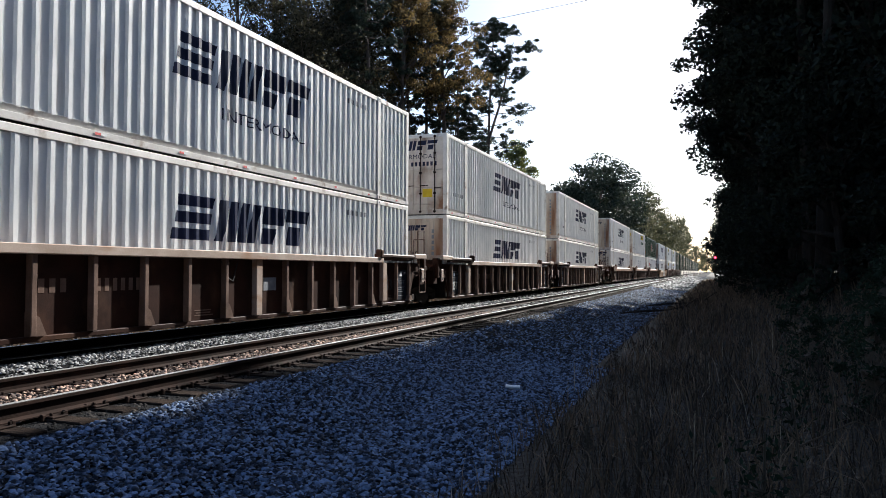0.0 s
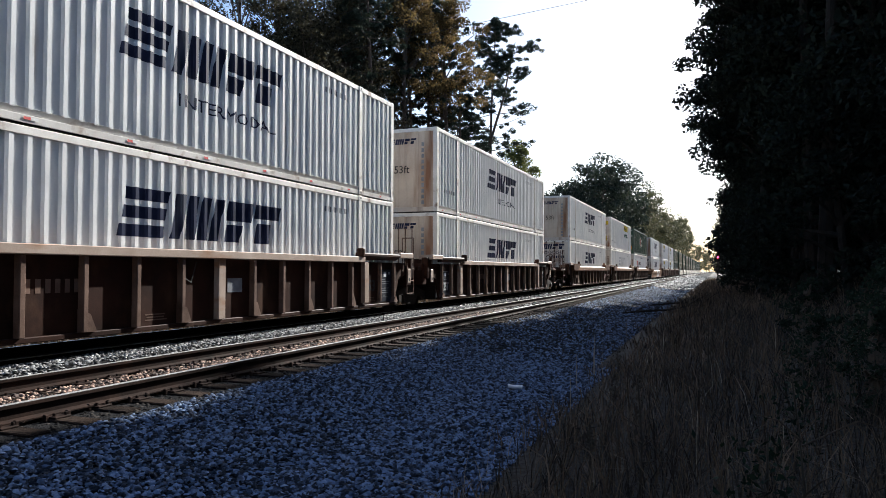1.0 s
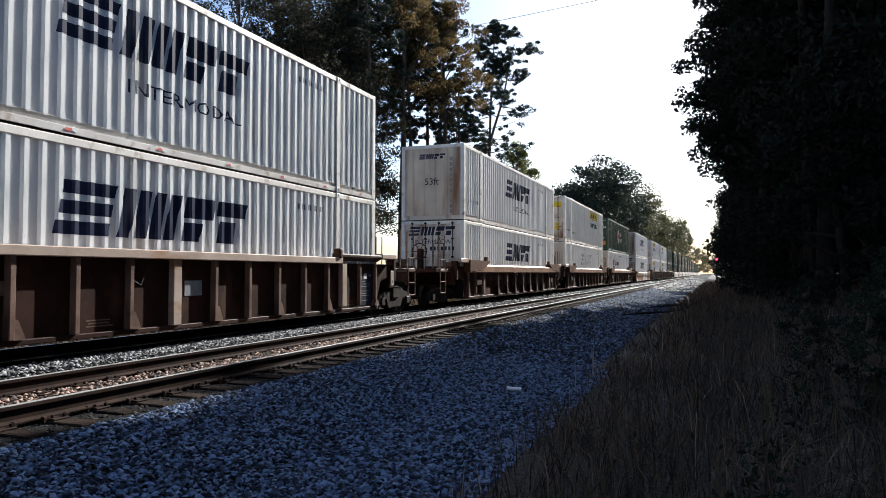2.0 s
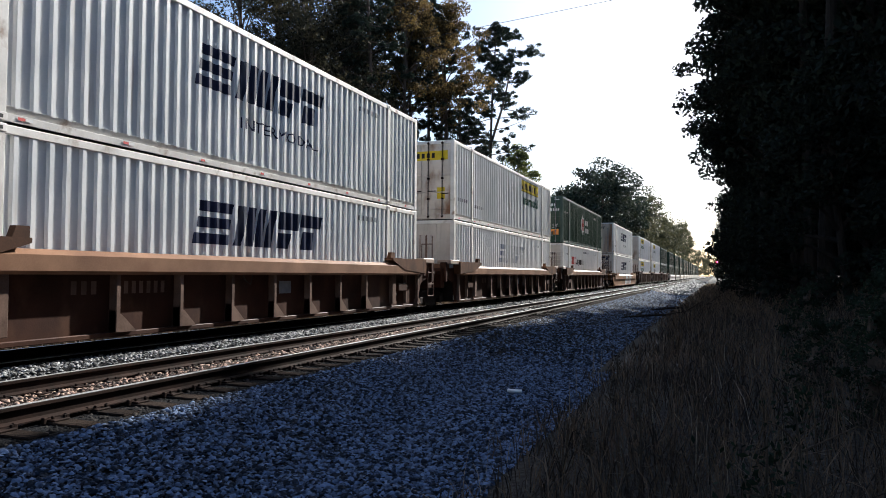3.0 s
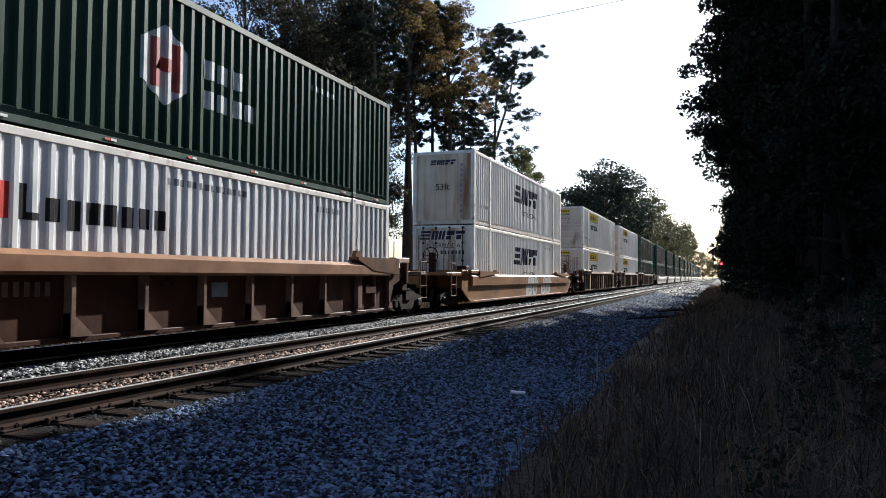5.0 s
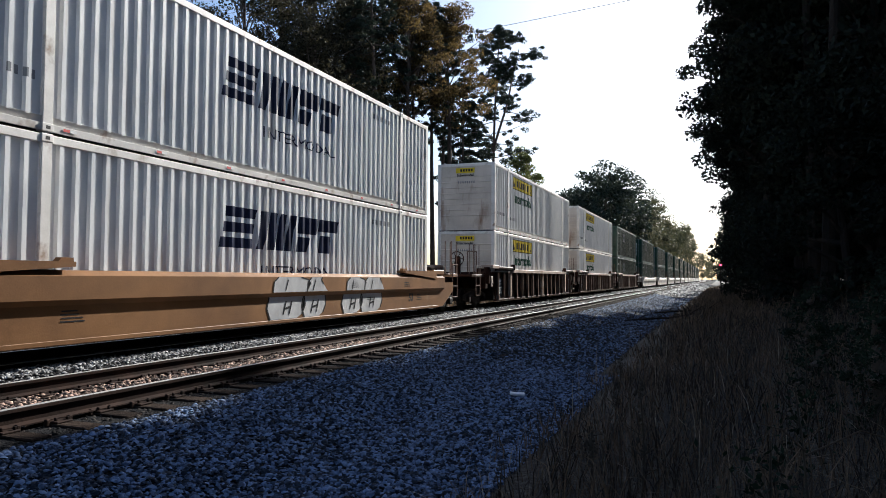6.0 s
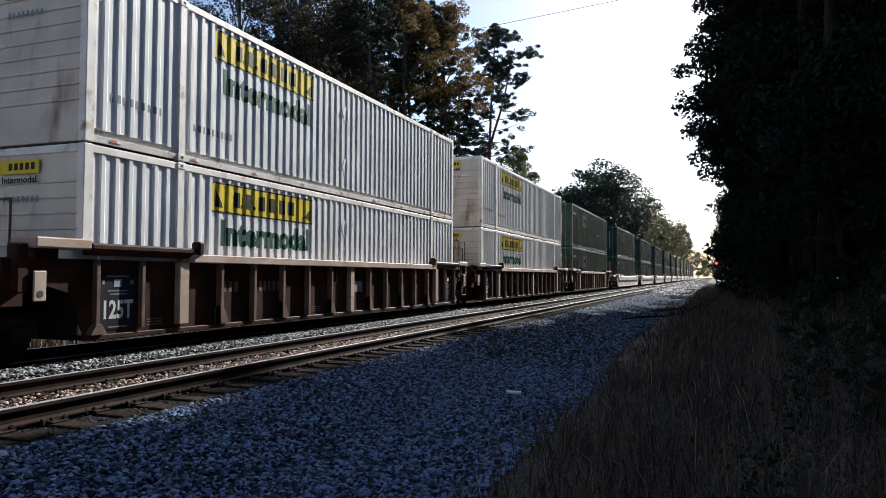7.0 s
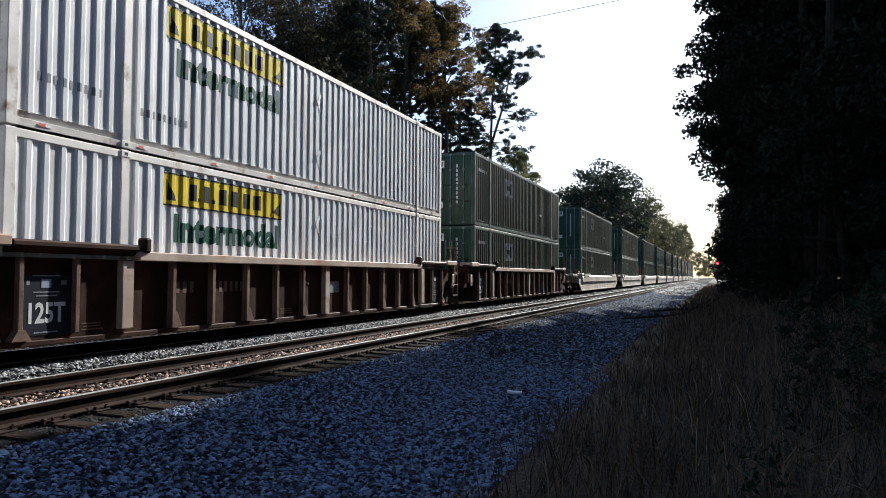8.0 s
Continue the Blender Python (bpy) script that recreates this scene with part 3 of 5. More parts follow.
def slanted_white(end, sub, logo="navy"):
    D = [("logo", on_side(block_logo(0.80), 5.87, 1.46), logo, "bold dark blue slanted block logo")]
    if sub:
        D.append(("lettering", on_side(word("INTERMODAL", 0.23, 2.95), 7.2, 0.90), "navy", "thin dark capital lettering"))
    D += [serial(12.3, 2.35), serial(0.8, 0.7)] + reflectors()
    if end == "stained":
        D += [("logo", on_end([[(a, b) for a, b in q] for q in block_logo(0.19)], -0.55, 2.35, -0.010), "navy", "small slanted block logo"),
              ("lettering", on_end(word("53ft", 0.26), -0.32, 1.35, -0.010), "black", "black stencilled size"),
              ("stencilled_marking", on_end([rect(0, -i * 0.20, 0.10, 0.13) for i in range(11)], 0.72, 2.25, -0.010), "grey", "upright column of small stencilled characters")]
    if end == "doors":
        D += [("logo", on_end([[(a, b) for a, b in q] for q in block_logo(0.34)], -1.0, 2.33, 0.028), "navy", "slanted block logo"),
              ("lettering", on_end(word("INTERMODAL", 0.16, 1.6), -0.75, 2.02, 0.028), "navy", "dark capital lettering"),
              ("stencilled_marking", on_end(bars(7, 0.09, 0.15, 0.06), -0.1, 1.75, 0.028), "navy", "stencilled marking"),
              ("warning_sticker", on_end([rect(0, 0, 0.38, 0.3)], 0.35, 0.62, 0.028), "yellow", "faded yellow sticker")]
    return D


def yellow_white(end, at=2.95):
    D = [("banner", on_side([rect(0, 0, 3.55, 0.58)], at, 2.10), "yellow", "yellow banner with black block marks")]
    D.append(("banner_mark", on_side([rect(0.0, 0, 0.17, 0.30), rect(0.23, 0, 0.06, 0.07), rect(0.36, 0, 0.2, 0.30), rect(0.62, 0, 0.06, 0.07)] + [rect(0.82 + 0.36 * k, 0, 0.22, 0.30) for k in range(4)] + [[(-0.58, -0.04), (-0.34, -0.04), (-0.5, 0.2), (-0.58, 0.34)], [(2.55, 0.0), (2.85, -0.07), (2.85, 0.22)]], at + 0.66, 2.24, 0.007), "black", "black block marks"))
    D.append(("banner_edge", on_side([rect(0, 0, 3.55, 0.03), rect(0, 0.55, 3.55, 0.03)], at, 2.10, 0.007), "black", ""))
    D.append(("lettering", on_side(word("Intermodal", 0.46, 3.2, 0.028), at + 0.24, 1.5), "dgreen", "dark green lettering"))
    for z in (0.54, 1.90):
        D.append(("placard_holder", on_side([[(0.2, 0), (0.4, 0.22), (0.2, 0.44), (0, 0.22)]], 7.9, z, 0.012), "pale", "white diamond placard holder"))
    D += [serial(2.4, 0.6), serial(0.5, 0.7)] + reflectors()
    if end == "doors":
        D += [("banner", on_end([rect(0, 0, 2.05, 0.34)], -1.02, 2.18, 0.028), "yellow", "yellow banner"),
              ("banner_mark", on_end([rect(i * 0.2, 0, 0.12, 0.18) for i in range(6)], -0.6, 2.26, 0.026), "black", "black block marks"),
              ("warning_sticker", on_end([rect(0, 0, 0.3, 0.42)], 0.62, 0.75, 0.028), "yellow", "yellow sticker")]
    else:
        D += [("banner", on_end([rect(0, 0, 0.85, 0.22)], -0.45, 2.47, -0.024), "yellow", "yellow banner"),
              ("banner_mark", on_end([rect(i * 0.12, 0, 0.08, 0.11) for i in range(5)], -0.25, 2.53, -0.026), "black", "black block marks"),
              ("lettering", on_end(word("Intermodal", 0.10, 0.75, 0.004), -0.40, 2.33, -0.024), "black", "black lettering"),
              ("stencilled_marking", on_end(bars(8, 0.05, 0.1, 0.05), -0.35, 2.02, -0.024), "grey", "stencilled marking")]
    return D


def hexagon_green():
    hexa = [(0.75 * math.cos(radians(30 + 60 * k)), 0.78 * math.sin(radians(30 + 60 * k))) for k in range(6)]
    D = [("logo", on_side([[(0.86 * a, 0.9 * b) for a, b in hexa]], 7.3, 1.57), "faint", "white hexagon badge"),
         ("logo_mark", on_side([rect(-0.34, -0.42, 0.2, 0.84), rect(0.14, -0.42, 0.2, 0.84), slanted(-0.2, -0.12, 0.34, 0.24, 0.5)], 7.3, 1.57, 0.007), "dullred", "dark red block marks"),
         ("logo_text", on_side(bars(3, 0.3, 0.36, 0.12) + [rect(a, -0.55, 0.3, 0.34) for a in (0, 0.42, 0.84, 1.26)], 8.25, 1.6), "faint", "pale block marks"),
         serial(0.7, 1.9, "pale"), serial(12.0, 2.3, "pale")] + reflectors()
    E = [("logo", on_end([[(0.30 * a, 0.34 * b) for a, b in hexa]], -0.78, 1.95, 0.028), "pale", "white hexagon badge"),
         ("logo_mark", on_end([rect(-0.10, -0.10, 0.06, 0.20), rect(0.04, -0.10, 0.06, 0.20)], -0.78, 1.95, 0.026), "red", ""),
         ("logo_text", on_end([rect(0, 0.03, 0.3, 0.10), rect(0, -0.13, 0.34, 0.10)], -0.46, 1.95, 0.028), "pale", "pale block marks"),
         ("stencilled_marking", on_end(bars(4, 0.11, 0.17, 0.06), 0.22, 2.28, 0.028), "pale", "pale stencilled marking"),
         ("stencilled_marking", on_end(bars(6, 0.09, 0.17, 0.06), 0.22, 1.98, 0.028), "pale", "pale stencilled marking"),
         ("lettering", on_end(word("WARNING", 0.14, 0.8), -1.02, 1.42, 0.028), "pale", "pale capital lettering"),
         ("lettering", on_end(word("HIGH CUBE", 0.14, 0.9), -1.05, 1.18, 0.028), "pale", "pale capital lettering"),
         ("lettering", on_end(word("53'", 0.22), 0.62, 0.95, 0.028), "pale", "pale stencilled size"),
         ("warning_sticker", on_end([rect(0, 0, 0.46, 0.34)], 0.56, 0.5, 0.028), "orange", "orange sticker"),
         ("data_sticker", on_end([rect(0, 0.5, 0.46, 0.2), rect(0.05, 0, 0.2, 0.42), rect(0.62, 0.1, 0.24, 0.22), rect(1.35, 0.02, 0.44, 0.3)], -1.12, 0.42, 0.028), "grey", "grey data sticker"),
         ("reflective_tape", on_end([rect(0, 0, 0.3, 0.05), rect(1.85, 0, 0.3, 0.05), rect(-0.1, -0.4, 0.05, 0.3), rect(2.27, -0.4, 0.05, 0.3)], -1.07, 2.68, 0.028), "pale", "")]
    return D + E


def red_black():
    marks = [slanted(0, 0, 0.36, 0.62, 0.5), [(0.36, 0), (0.68, 0), (0.36, 0.62), (0.04, 0.62)], rect(0.72, 0, 0.16, 0.62), rect(0.88, 0.26, 0.3, 0.36), rect(1.28, 0.0, 0.18, 0.62), rect(1.46, 0.46, 0.24, 0.16), rect(1.46, 0, 0.24, 0.16), rect(1.7, 0, 0.16, 0.62)]
    tail = [rect(0, 0, 0.16, 0.62), rect(0.16, 0, 0.24, 0.13)] + [rect(0.52 + i * 0.42, -0.14 if i == 1 else 0, 0.3, 0.42 if i != 1 else 0.56) for i in range(7)]
    D = [("logo", on_side([[(a * 0.80, b * 0.8) for a, b in q] for q in marks], 3.0, 1.64), "red", "bold red block marks"), ("logo_text", on_side([[(a * 0.82, b * 0.8) for a, b in q] for q in tail], 4.62, 1.64), "black", "bold black block marks"),
         ("stencilled_marking", on_side(bars(14, 0.1, 0.12, 0.06), 7.4, 2.45), "grey", ""), serial(12.3, 2.4), serial(0.8, 2.2)] + reflectors()
    D += [("logo", on_end([[(a * 0.28, b * 0.28) for a, b in q] for q in marks], -0.72, 2.2, -0.024), "red", "small red block marks"),
          ("logo_text", on_end([[(0.56 + a * 0.3, b * 0.28) for a, b in q] for q in tail], -0.72, 2.2, -0.024), "black", "small black block marks")]
    return D


def square_green():
    D = [("logo", on_side([rect(0, 0, 1.5, 0.8)], 4.3, 1.6), "grey", "worn pale square badge"),
         ("logo_mark", on_side([rect(0.25, 0.15, 0.22, 0.5), rect(1.0, 0.15, 0.22, 0.5), rect(0.5, 0.3, 0.4, 0.2)], 4.3, 1.6, 0.007), "green", ""),
         serial(0.6, 2.2, "pale"), serial(10.6, 1.2, "pale")]
    D += [("logo", on_end([rect(0, 0, 0.62, 0.3)], -0.62, 2.3, 0.028), "pale", "white rectangular badge"),
          ("logo_mark", on_end([rect(0.1, 0.06, 0.1, 0.18), rect(0.28, 0.06, 0.1, 0.18), rect(0.44, 0.06, 0.1, 0.18)], -0.62, 2.3, 0.026), "black", ""),
          ("data_sticker", on_end([rect(0, 0, 0.5, 0.24)], -0.55, 0.7, 0.028), "pale", "pale data sticker"),
          ("stencilled_marking", on_end([rect(0, -i * 0.18, 0.08, 0.12) for i in range(9)], 0.5, 2.3, 0.028), "pale", "")]
    return D


# ---- well cars ----
def bogie(parent, y):
    """A two-axle truck centred at y."""
    b = bmesh.new()
    for s in (-1, 1):
        prism(b, [(y - 1.2, 0.36), (y - 1.2, 0.60), (y - 0.55, 0.74), (y + 0.55, 0.74), (y + 1.2, 0.60), (y + 1.2, 0.36), (y + 0.95, 0.36), (y + 0.6, 0.52), (y + 0.42, 0.24), (y - 0.42, 0.24), (y - 0.6, 0.52), (y - 0.95, 0.36)],
              s * 0.93, s * 1.06, "x")
    rbox(b, -1.1, 1.1, y - 0.2, y + 0.2, 0.5, 0.84, 0.02)
    t = part("truck", b, "steel", parent, "dark steel two-axle truck")
    for dy in (-0.89, 0.89):
        b = bmesh.new()
        for s in (-1, 1):
            lathe(b, [(s * 0.685, 0.44), (s * 0.71, 0.445), (s * 0.715, 0.42), (s * 0.80, 0.415), (s * 0.81, 0.34), (s * 0.77, 0.3), (s * 0.77, 0.14), (s * 0.82, 0.12)], (0, y + dy, 0.415))
        lathe(b, [(-0.9, 0.08), (0.9, 0.08)], (0, y + dy, 0.415), 10)
        part("wheelset", b, "steel", t)
        for s in (-1, 1):
            b = bmesh.new()
            rbox(b, min(s * 0.95, s * 1.12), max(s * 0.95, s * 1.12), y + dy - 0.13, y + dy + 0.13, 0.3, 0.54, 0.03)
            part("axle_box", b, "steel", t)
    for s in (-1, 1):
        for dy in (-0.16, 0, 0.16):
            b = bmesh.new()
            tube(b, [(s * 1.0 + 0.055 * math.cos(k * 0.9), y + dy + 0.055 * math.sin(k * 0.9), 0.27 + k * 0.0105) for k in range(22)], 0.016, 5)
            part("spring", b, "steel", t)


def ladder(parent, s, y, z0=0.58, z1=1.72, rail_top=2.55, w=0.5):
    x = s * 1.40
    b = bmesh.new()
    for dy in (0, w):
        tube(b, [(x, y + dy, z0), (x, y + dy, z1)], 0.016, 6)
    for k in range(4):
        z = z0 + k * (z1 - z0) / 3
        tube(b, [(x, y, z), (x, y + w, z)], 0.016, 6)
    part("ladder", b, "post", parent, "pale steel ladder")
    b = bmesh.new()
    for dy in (0, w):
        tube(b, [(x - s * 0.05, y + dy, z1 - 0.3), (x - s * 0.05, y + dy, rail_top), (x - s * 0.28, y + dy, rail_top), (x - s * 0.28, y + dy, z1 - 0.3)], 0.018, 6)
    part("grab_rail", b, "post", parent, "upright steel grab rails")


def coupler(parent, y, out):
    b = bmesh.new()
    rbox(b, -0.16, 0.16, min(y, y + out * 0.9), max(y, y + out * 0.9), 0.74, 0.98, 0.02)
    rbox(b, -0.2, 0.2, min(y + out * 0.65, y + out * 0.98), max(y + out * 0.65, y + out * 0.98), 0.70, 1.02, 0.05)
    part("coupler", b, "steel", parent, "cast steel coupler")
    b = bmesh.new()
    tube(b, [(0.3, y, 0.8), (0.34, y + out * 0.4, 0.5), (0.3, y + out * 0.8, 0.42), (0.2, y + out * 1.0, 0.55)], 0.025, 6)
    part("air_hose", b, "gap", parent, "black air hose")


def well_car(kind, ends, label):
    """One well unit; y = 0 at the near end of its container well, x = 0 at its middle. ends: which ends carry a coupler."""
    c = thing("well_car", label, "railcar", "cars of the train")
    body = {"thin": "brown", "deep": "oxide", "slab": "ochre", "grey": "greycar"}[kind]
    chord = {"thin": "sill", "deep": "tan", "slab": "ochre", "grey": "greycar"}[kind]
    ledge = {"thin": "brown", "deep": "plate", "slab": "ochre", "grey": "greycar"}[kind]
    slab = kind in ("slab", "grey")
    for s in (-1, 1):
        lo = lambda a, b: (min(s * a, s * b), max(s * a, s * b))
        b = bmesh.new()
        if slab:
            prism(b, [(-1.9, 0.80), (-0.9, 0.30), (LEN + 0.9, 0.30), (LEN + 1.9, 0.80), (LEN + 1.9, 1.10), (-1.9, 1.10)], *lo(1.44, 1.49), "x")
        else:
            prism(b, [(-1.0, 1.5), (-1.0, 1.22), (-0.25, 1.0), (0.05, 0.32), (LEN - 0.05, 0.32), (LEN + 0.25, 1.0), (LEN + 1.0, 1.22), (LEN + 1.0, 1.5)], *lo(1.30, 1.345), "x")
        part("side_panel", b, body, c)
        b = bmesh.new()
        if kind == "thin":
            rbox(b, *lo(1.325, 1.52), 2.2, LEN - 2.2, 1.49, 1.635, 0.012)
        elif kind == "deep":
            prism(b, [(s * 1.325, 1.60), (s * 1.44, 1.60), (s * 1.58, 1.52), (s * 1.58, 1.30), (s * 1.50, 1.25), (s * 1.325, 1.25)], 0.35, LEN - 0.35)
        else:
            prism(b, [(s * 1.305, 1.34), (s * 1.42, 1.34), (s * 1.57, 1.26), (s * 1.57, 0.92), (s * 1.50, 0.84), (s * 1.305, 0.84)], -0.9, LEN + 0.9)
        part("top_sill", b, chord, c, {"thin": "pale brown steel sill", "deep": "faded tan steel sill"}.get(kind, ""))
        b = bmesh.new()
        rbox(b, *lo(1.30, 1.497 if slab else 1.41), 0.0 if not slab else -0.6, LEN if not slab else LEN + 0.6, 0.28, 0.36, 0.012)
        part("bottom_sill", b, body, c)
        for near in (True, False):
            f = (lambda y: y) if near else (lambda y: LEN - y)
            y0, y1 = sorted((f(-0.98), f(2.38)))
            b = bmesh.new()
            if kind == "thin":
                prism(b, [(s * 1.31, 1.74), (s * 1.50, 1.74), (s * 1.53, 1.71), (s * 1.53, 1.66), (s * 1.38, 1.56), (s * 1.31, 1.56)], *sorted((f(0.0), f(2.38))))
                a0, a1 = sorted((f(2.28), f(2.42)))
                rbox(b, *lo(1.36, 1.56), a0, a1, 1.62, 1.86, 0.03)
            else:
                d = 0.28 if slab else 0.0
                under = 1.50 - d if slab else 1.30
                prism(b, [(f(-0.1), 1.74 - d), (f(2.36), 1.74 - d), (f(2.36), 1.67 - d), (f(1.5), 1.61 - d if slab else 1.40), (f(-0.1), under)], *lo(1.31, 1.592), "x")
                a0, a1 = sorted((f(2.12), f(2.38)))
                top = 1.80 - d if slab else 1.90
                prism(b, [(a0, 1.735 - d), (a1, 1.735 - d), (a1, top), (a0 + 0.06, top)], *lo(1.40, 1.52), "x")
            part("end_ledge", b, ledge, c)
            b = bmesh.new()
            rbox(b, *lo(1.02, 1.53), *sorted((f(-0.96), f(-0.02))), 1.36 if slab else 1.64, 1.50 if slab else 1.79, 0.02)
            part("step_plate", b, "sill" if not slab else chord, c, "pale steel step plate")
            # deck and bolster over the truck
            b = bmesh.new()
            y0, y1 = sorted((f(-2.9 if (ends[0] if near else ends[1]) else -1.62), f(-0.05)))
            rbox(b, *lo(0.25, 1.28), y0, y1, 1.28, 1.40, 0.015)
            rbox(b, *lo(0.25, 1.30), *sorted((f(-1.3), f(-0.95))), 0.82, 1.50, 0.02)
            rbox(b, *lo(1.2, 1.42), *sorted((f(-1.15), f(-0.98))), 1.02, 1.48 if slab else 1.70, 0.02)
            part("end_deck", b, body, c)
            if kind == "thin":
                b = bmesh.new()
                rbox(b, *lo(1.42, 1.455), *sorted((f(-0.92), f(-0.72))), 0.90, 1.32, 0.012)
                bracket = part("jacking_bracket", b, "sill", c, "pale slotted end bracket")
                b = bmesh.new()
                lathe(b, [(s * 1.452, 0.05), (s * 1.459, 0.05)], (0, f(-0.82), 1.0), 12)
                part("slot", b, "gap", bracket, "dark round slot")
            if not slab:
                b = bmesh.new()
                rbox(b, *lo(1.345, 1.47), *sorted((f(1.9), f(2.14))), 0.42, 1.49, 0.012)
                part("wide_post", b, "sill" if kind == "thin" else "post", c, "wide pale side post")
                b = bmesh.new()
                prism(b, [(f(0.04), 0.37), (f(0.34), 0.37), (f(0.24), 0.52), (f(0.14), 0.52)], *lo(1.345, 1.47), "x")
                part("gusset", b, "post", c)
                b = bmesh.new()
                rbox(b, *lo(1.345, 1.44), *sorted((f(0.15), f(0.23))), 0.5, 1.5, 0.01)
                part("side_rib", b, "post", c)
                b = bmesh.new()
                rbox(b, *lo(1.345, 1.44), *sorted((f(1.06), f(1.14))), 0.42, 1.5, 0.01)
                part("side_rib", b, "post", c)
        ribs = [3.05 + 1.03 * k for k in range(11)] if kind == "thin" else [3.95 + 1.40 * k for k in range(7)] if kind == "deep" else []
        for k, y in enumerate(ribs):
            wide = 0.10 if (kind == "thin" and k == 5) else 0.045
            out = 1.47 if kind == "thin" else 1.50
            b = bmesh.new()
            rbox(b, *lo(1.345, out), y - wide, y + wide, 0.36, 1.49 if kind == "thin" else 1.25, 0.01)
            if k % 2 == 0 or kind == "deep":
                g = 0.17 if kind == "thin" else 0.34
                prism(b, [(y - wide, 0.36), (y + wide + g, 0.36), (y + wide + 0.05, 0.62), (y - wide, 0.70)], *lo(1.345, out - 0.01), "x")
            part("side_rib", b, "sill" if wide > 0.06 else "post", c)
        if kind == "deep":
            for y in (1.1, LEN - 1.7):
                b = bmesh.new()
                rbox(b, *lo(1.345, 1.46), y, y + 0.62, 0.78, 1.02, 0.02)
                part("data_box", b, body, c)
    # artwork on the side that faces the camera
    if not slab:
        if kind == "thin":
            b = bmesh.new()
            box(b, 1.345, 1.352, 0.26, 1.04, 0.42, 1.24)
            pl = part("placard", b, "placard", c, "black capacity placard with white marks")
            part("lettering", flat_side(word("125T", 0.27, 0.64, 0.012), 0.32, 0.60, 1.355), "faint", pl, "white stencilled lettering")
            b = flat_side([rect(0.22, 0.48, 0.34, 0.018), rect(0.18, 0.53, 0.42, 0.018), rect(0.16, 0.76, 0.45, 0.015), rect(0.2, -0.03, 0.38, 0.02), rect(0.07, 0.64, 0.05, 0.06), rect(0.62, 0.64, 0.09, 0.06)], 0.26, 0.48, 1.355)
            tagged(part("small_mark", b, "grey", pl), kind="stuff")
            part("badge", flat_side([rect(0.30, 0.60, 0.16, 0.12)], 0.26, 0.48, 1.356), "faded", pl, "faded blue badge")
            b = bmesh.new()
            box(b, 1.345, 1.352, LEN - 1.02, LEN - 0.28, 0.40, 1.30)
            pl = part("placard", b, "placard", c, "black placard with ruled white data")
            rng = random.Random(5)
            lines = [rect(0.06, 0.10 + 0.062 * k, rng.uniform(0.25, 0.58), 0.016) for k in range(9) if k not in (1, 5)]
            b = flat_side(lines + [rect(0.04, 0.66, 0.10, 0.16), rect(0.54, 0.74, 0.12, 0.07)], LEN - 1.02, 0.42, 1.355)
            tagged(part("small_mark", b, "grey", pl), kind="stuff")
            part("badge", flat_side([rect(0.24, 0.68, 0.18, 0.14)], LEN - 1.02, 0.42, 1.356), "faded", pl, "faded blue badge")
            part("lettering", flat_side(word("53", 0.30, 0.48, 0.014), LEN - 1.78, 0.72, 1.349), "black", c, "black stencilled size")
            for y, w in ((1.25, 0.4), (LEN - 1.75, 0.45), (LEN - 0.85, 0.4), (6.4, 0.5)):
                b = flat_side([rect(0, 0, w, 0.02), rect(0.03, 0.045, w * 0.8, 0.02), rect(0, 0.09, w * 0.9, 0.02)], y, 0.44, 1.349)
                tagged(part("small_mark", b, "post", c), kind="stuff")
        b = flat_side(bars(3, 0.10, 0.2, 0.08) + [rect(a, 0, 0.085, 0.2) for a in (1.0, 1.16, 1.32, 1.48, 1.64, 1.8)], 3.2, 0.95, 1.349)
        tagged(part("car_marking", b, "post", c, "faded stencilled marks"), kind="stuff")
        b = bmesh.new()
        box(b, 1.345, 1.352, 8.5, 8.95, 0.85, 1.12)
        part("data_plate", b, "grey", c, "grey data plate")
        b = bmesh.new()
        tube(b, [(1.37, 7.1, 1.45), (1.40, 7.25, 1.14), (1.40, 7.42, 1.06), (1.37, 7.6, 1.42)], 0.012, 5)
        part("brake_hose", b, "gap", c)
    if kind == "slab":
        graffiti(c)
        part("lettering", flat_side(word("53", 0.22, 0.34, 0.012), LEN - 1.9, 0.56, 1.494), "black", c, "black stencilled size")
        for y, z, n in ((LEN - 1.3, 0.58, 4), (LEN - 4.6, 0.66, 2), (LEN - 2.4, 1.00, 3), (LEN - 5.6, 1.0, 3), (2.2, 0.6, 4)):
            b = flat_side([rect(0.02 * (k % 2), 0.05 * k, 0.42 - 0.05 * k, 0.02) for k in range(n)], y, z, 1.494 if z < 0.9 else 1.574)
            tagged(part("small_mark", b, "black", c), kind="stuff")
    b = bmesh.new()
    box(b, -1.30, 1.30, 0.0, LEN, 0.29, 0.345)
    part("well_floor", b, "steel", c)
    for ya in (-0.14, LEN + 0.06):
        b = bmesh.new()
        rbox(b, -1.29, 1.29, ya, ya + 0.08, 0.3, 1.36, 0.015)
        part("bulkhead", b, "steel", c)
    for ya, yb in ((-1.7 if not ends[0] else -3.0, 0.1), (LEN - 0.1, LEN + (1.7 if not ends[1] else 3.0))):
        b = bmesh.new()
        rbox(b, -0.3, 0.3, ya, yb, 0.84, 1.26, 0.02)
        part("centre_sill", b, body, c)
    bogie(c, -1.7)
    if ends[1]:
        bogie(c, LEN + 1.85)
    for s in (-1, 1):
        ladder(c, s, -2.75 if s > 0 else -2.6)
        if ends[1]:
            ladder(c, s, LEN + 2.1)
    b = bmesh.new()
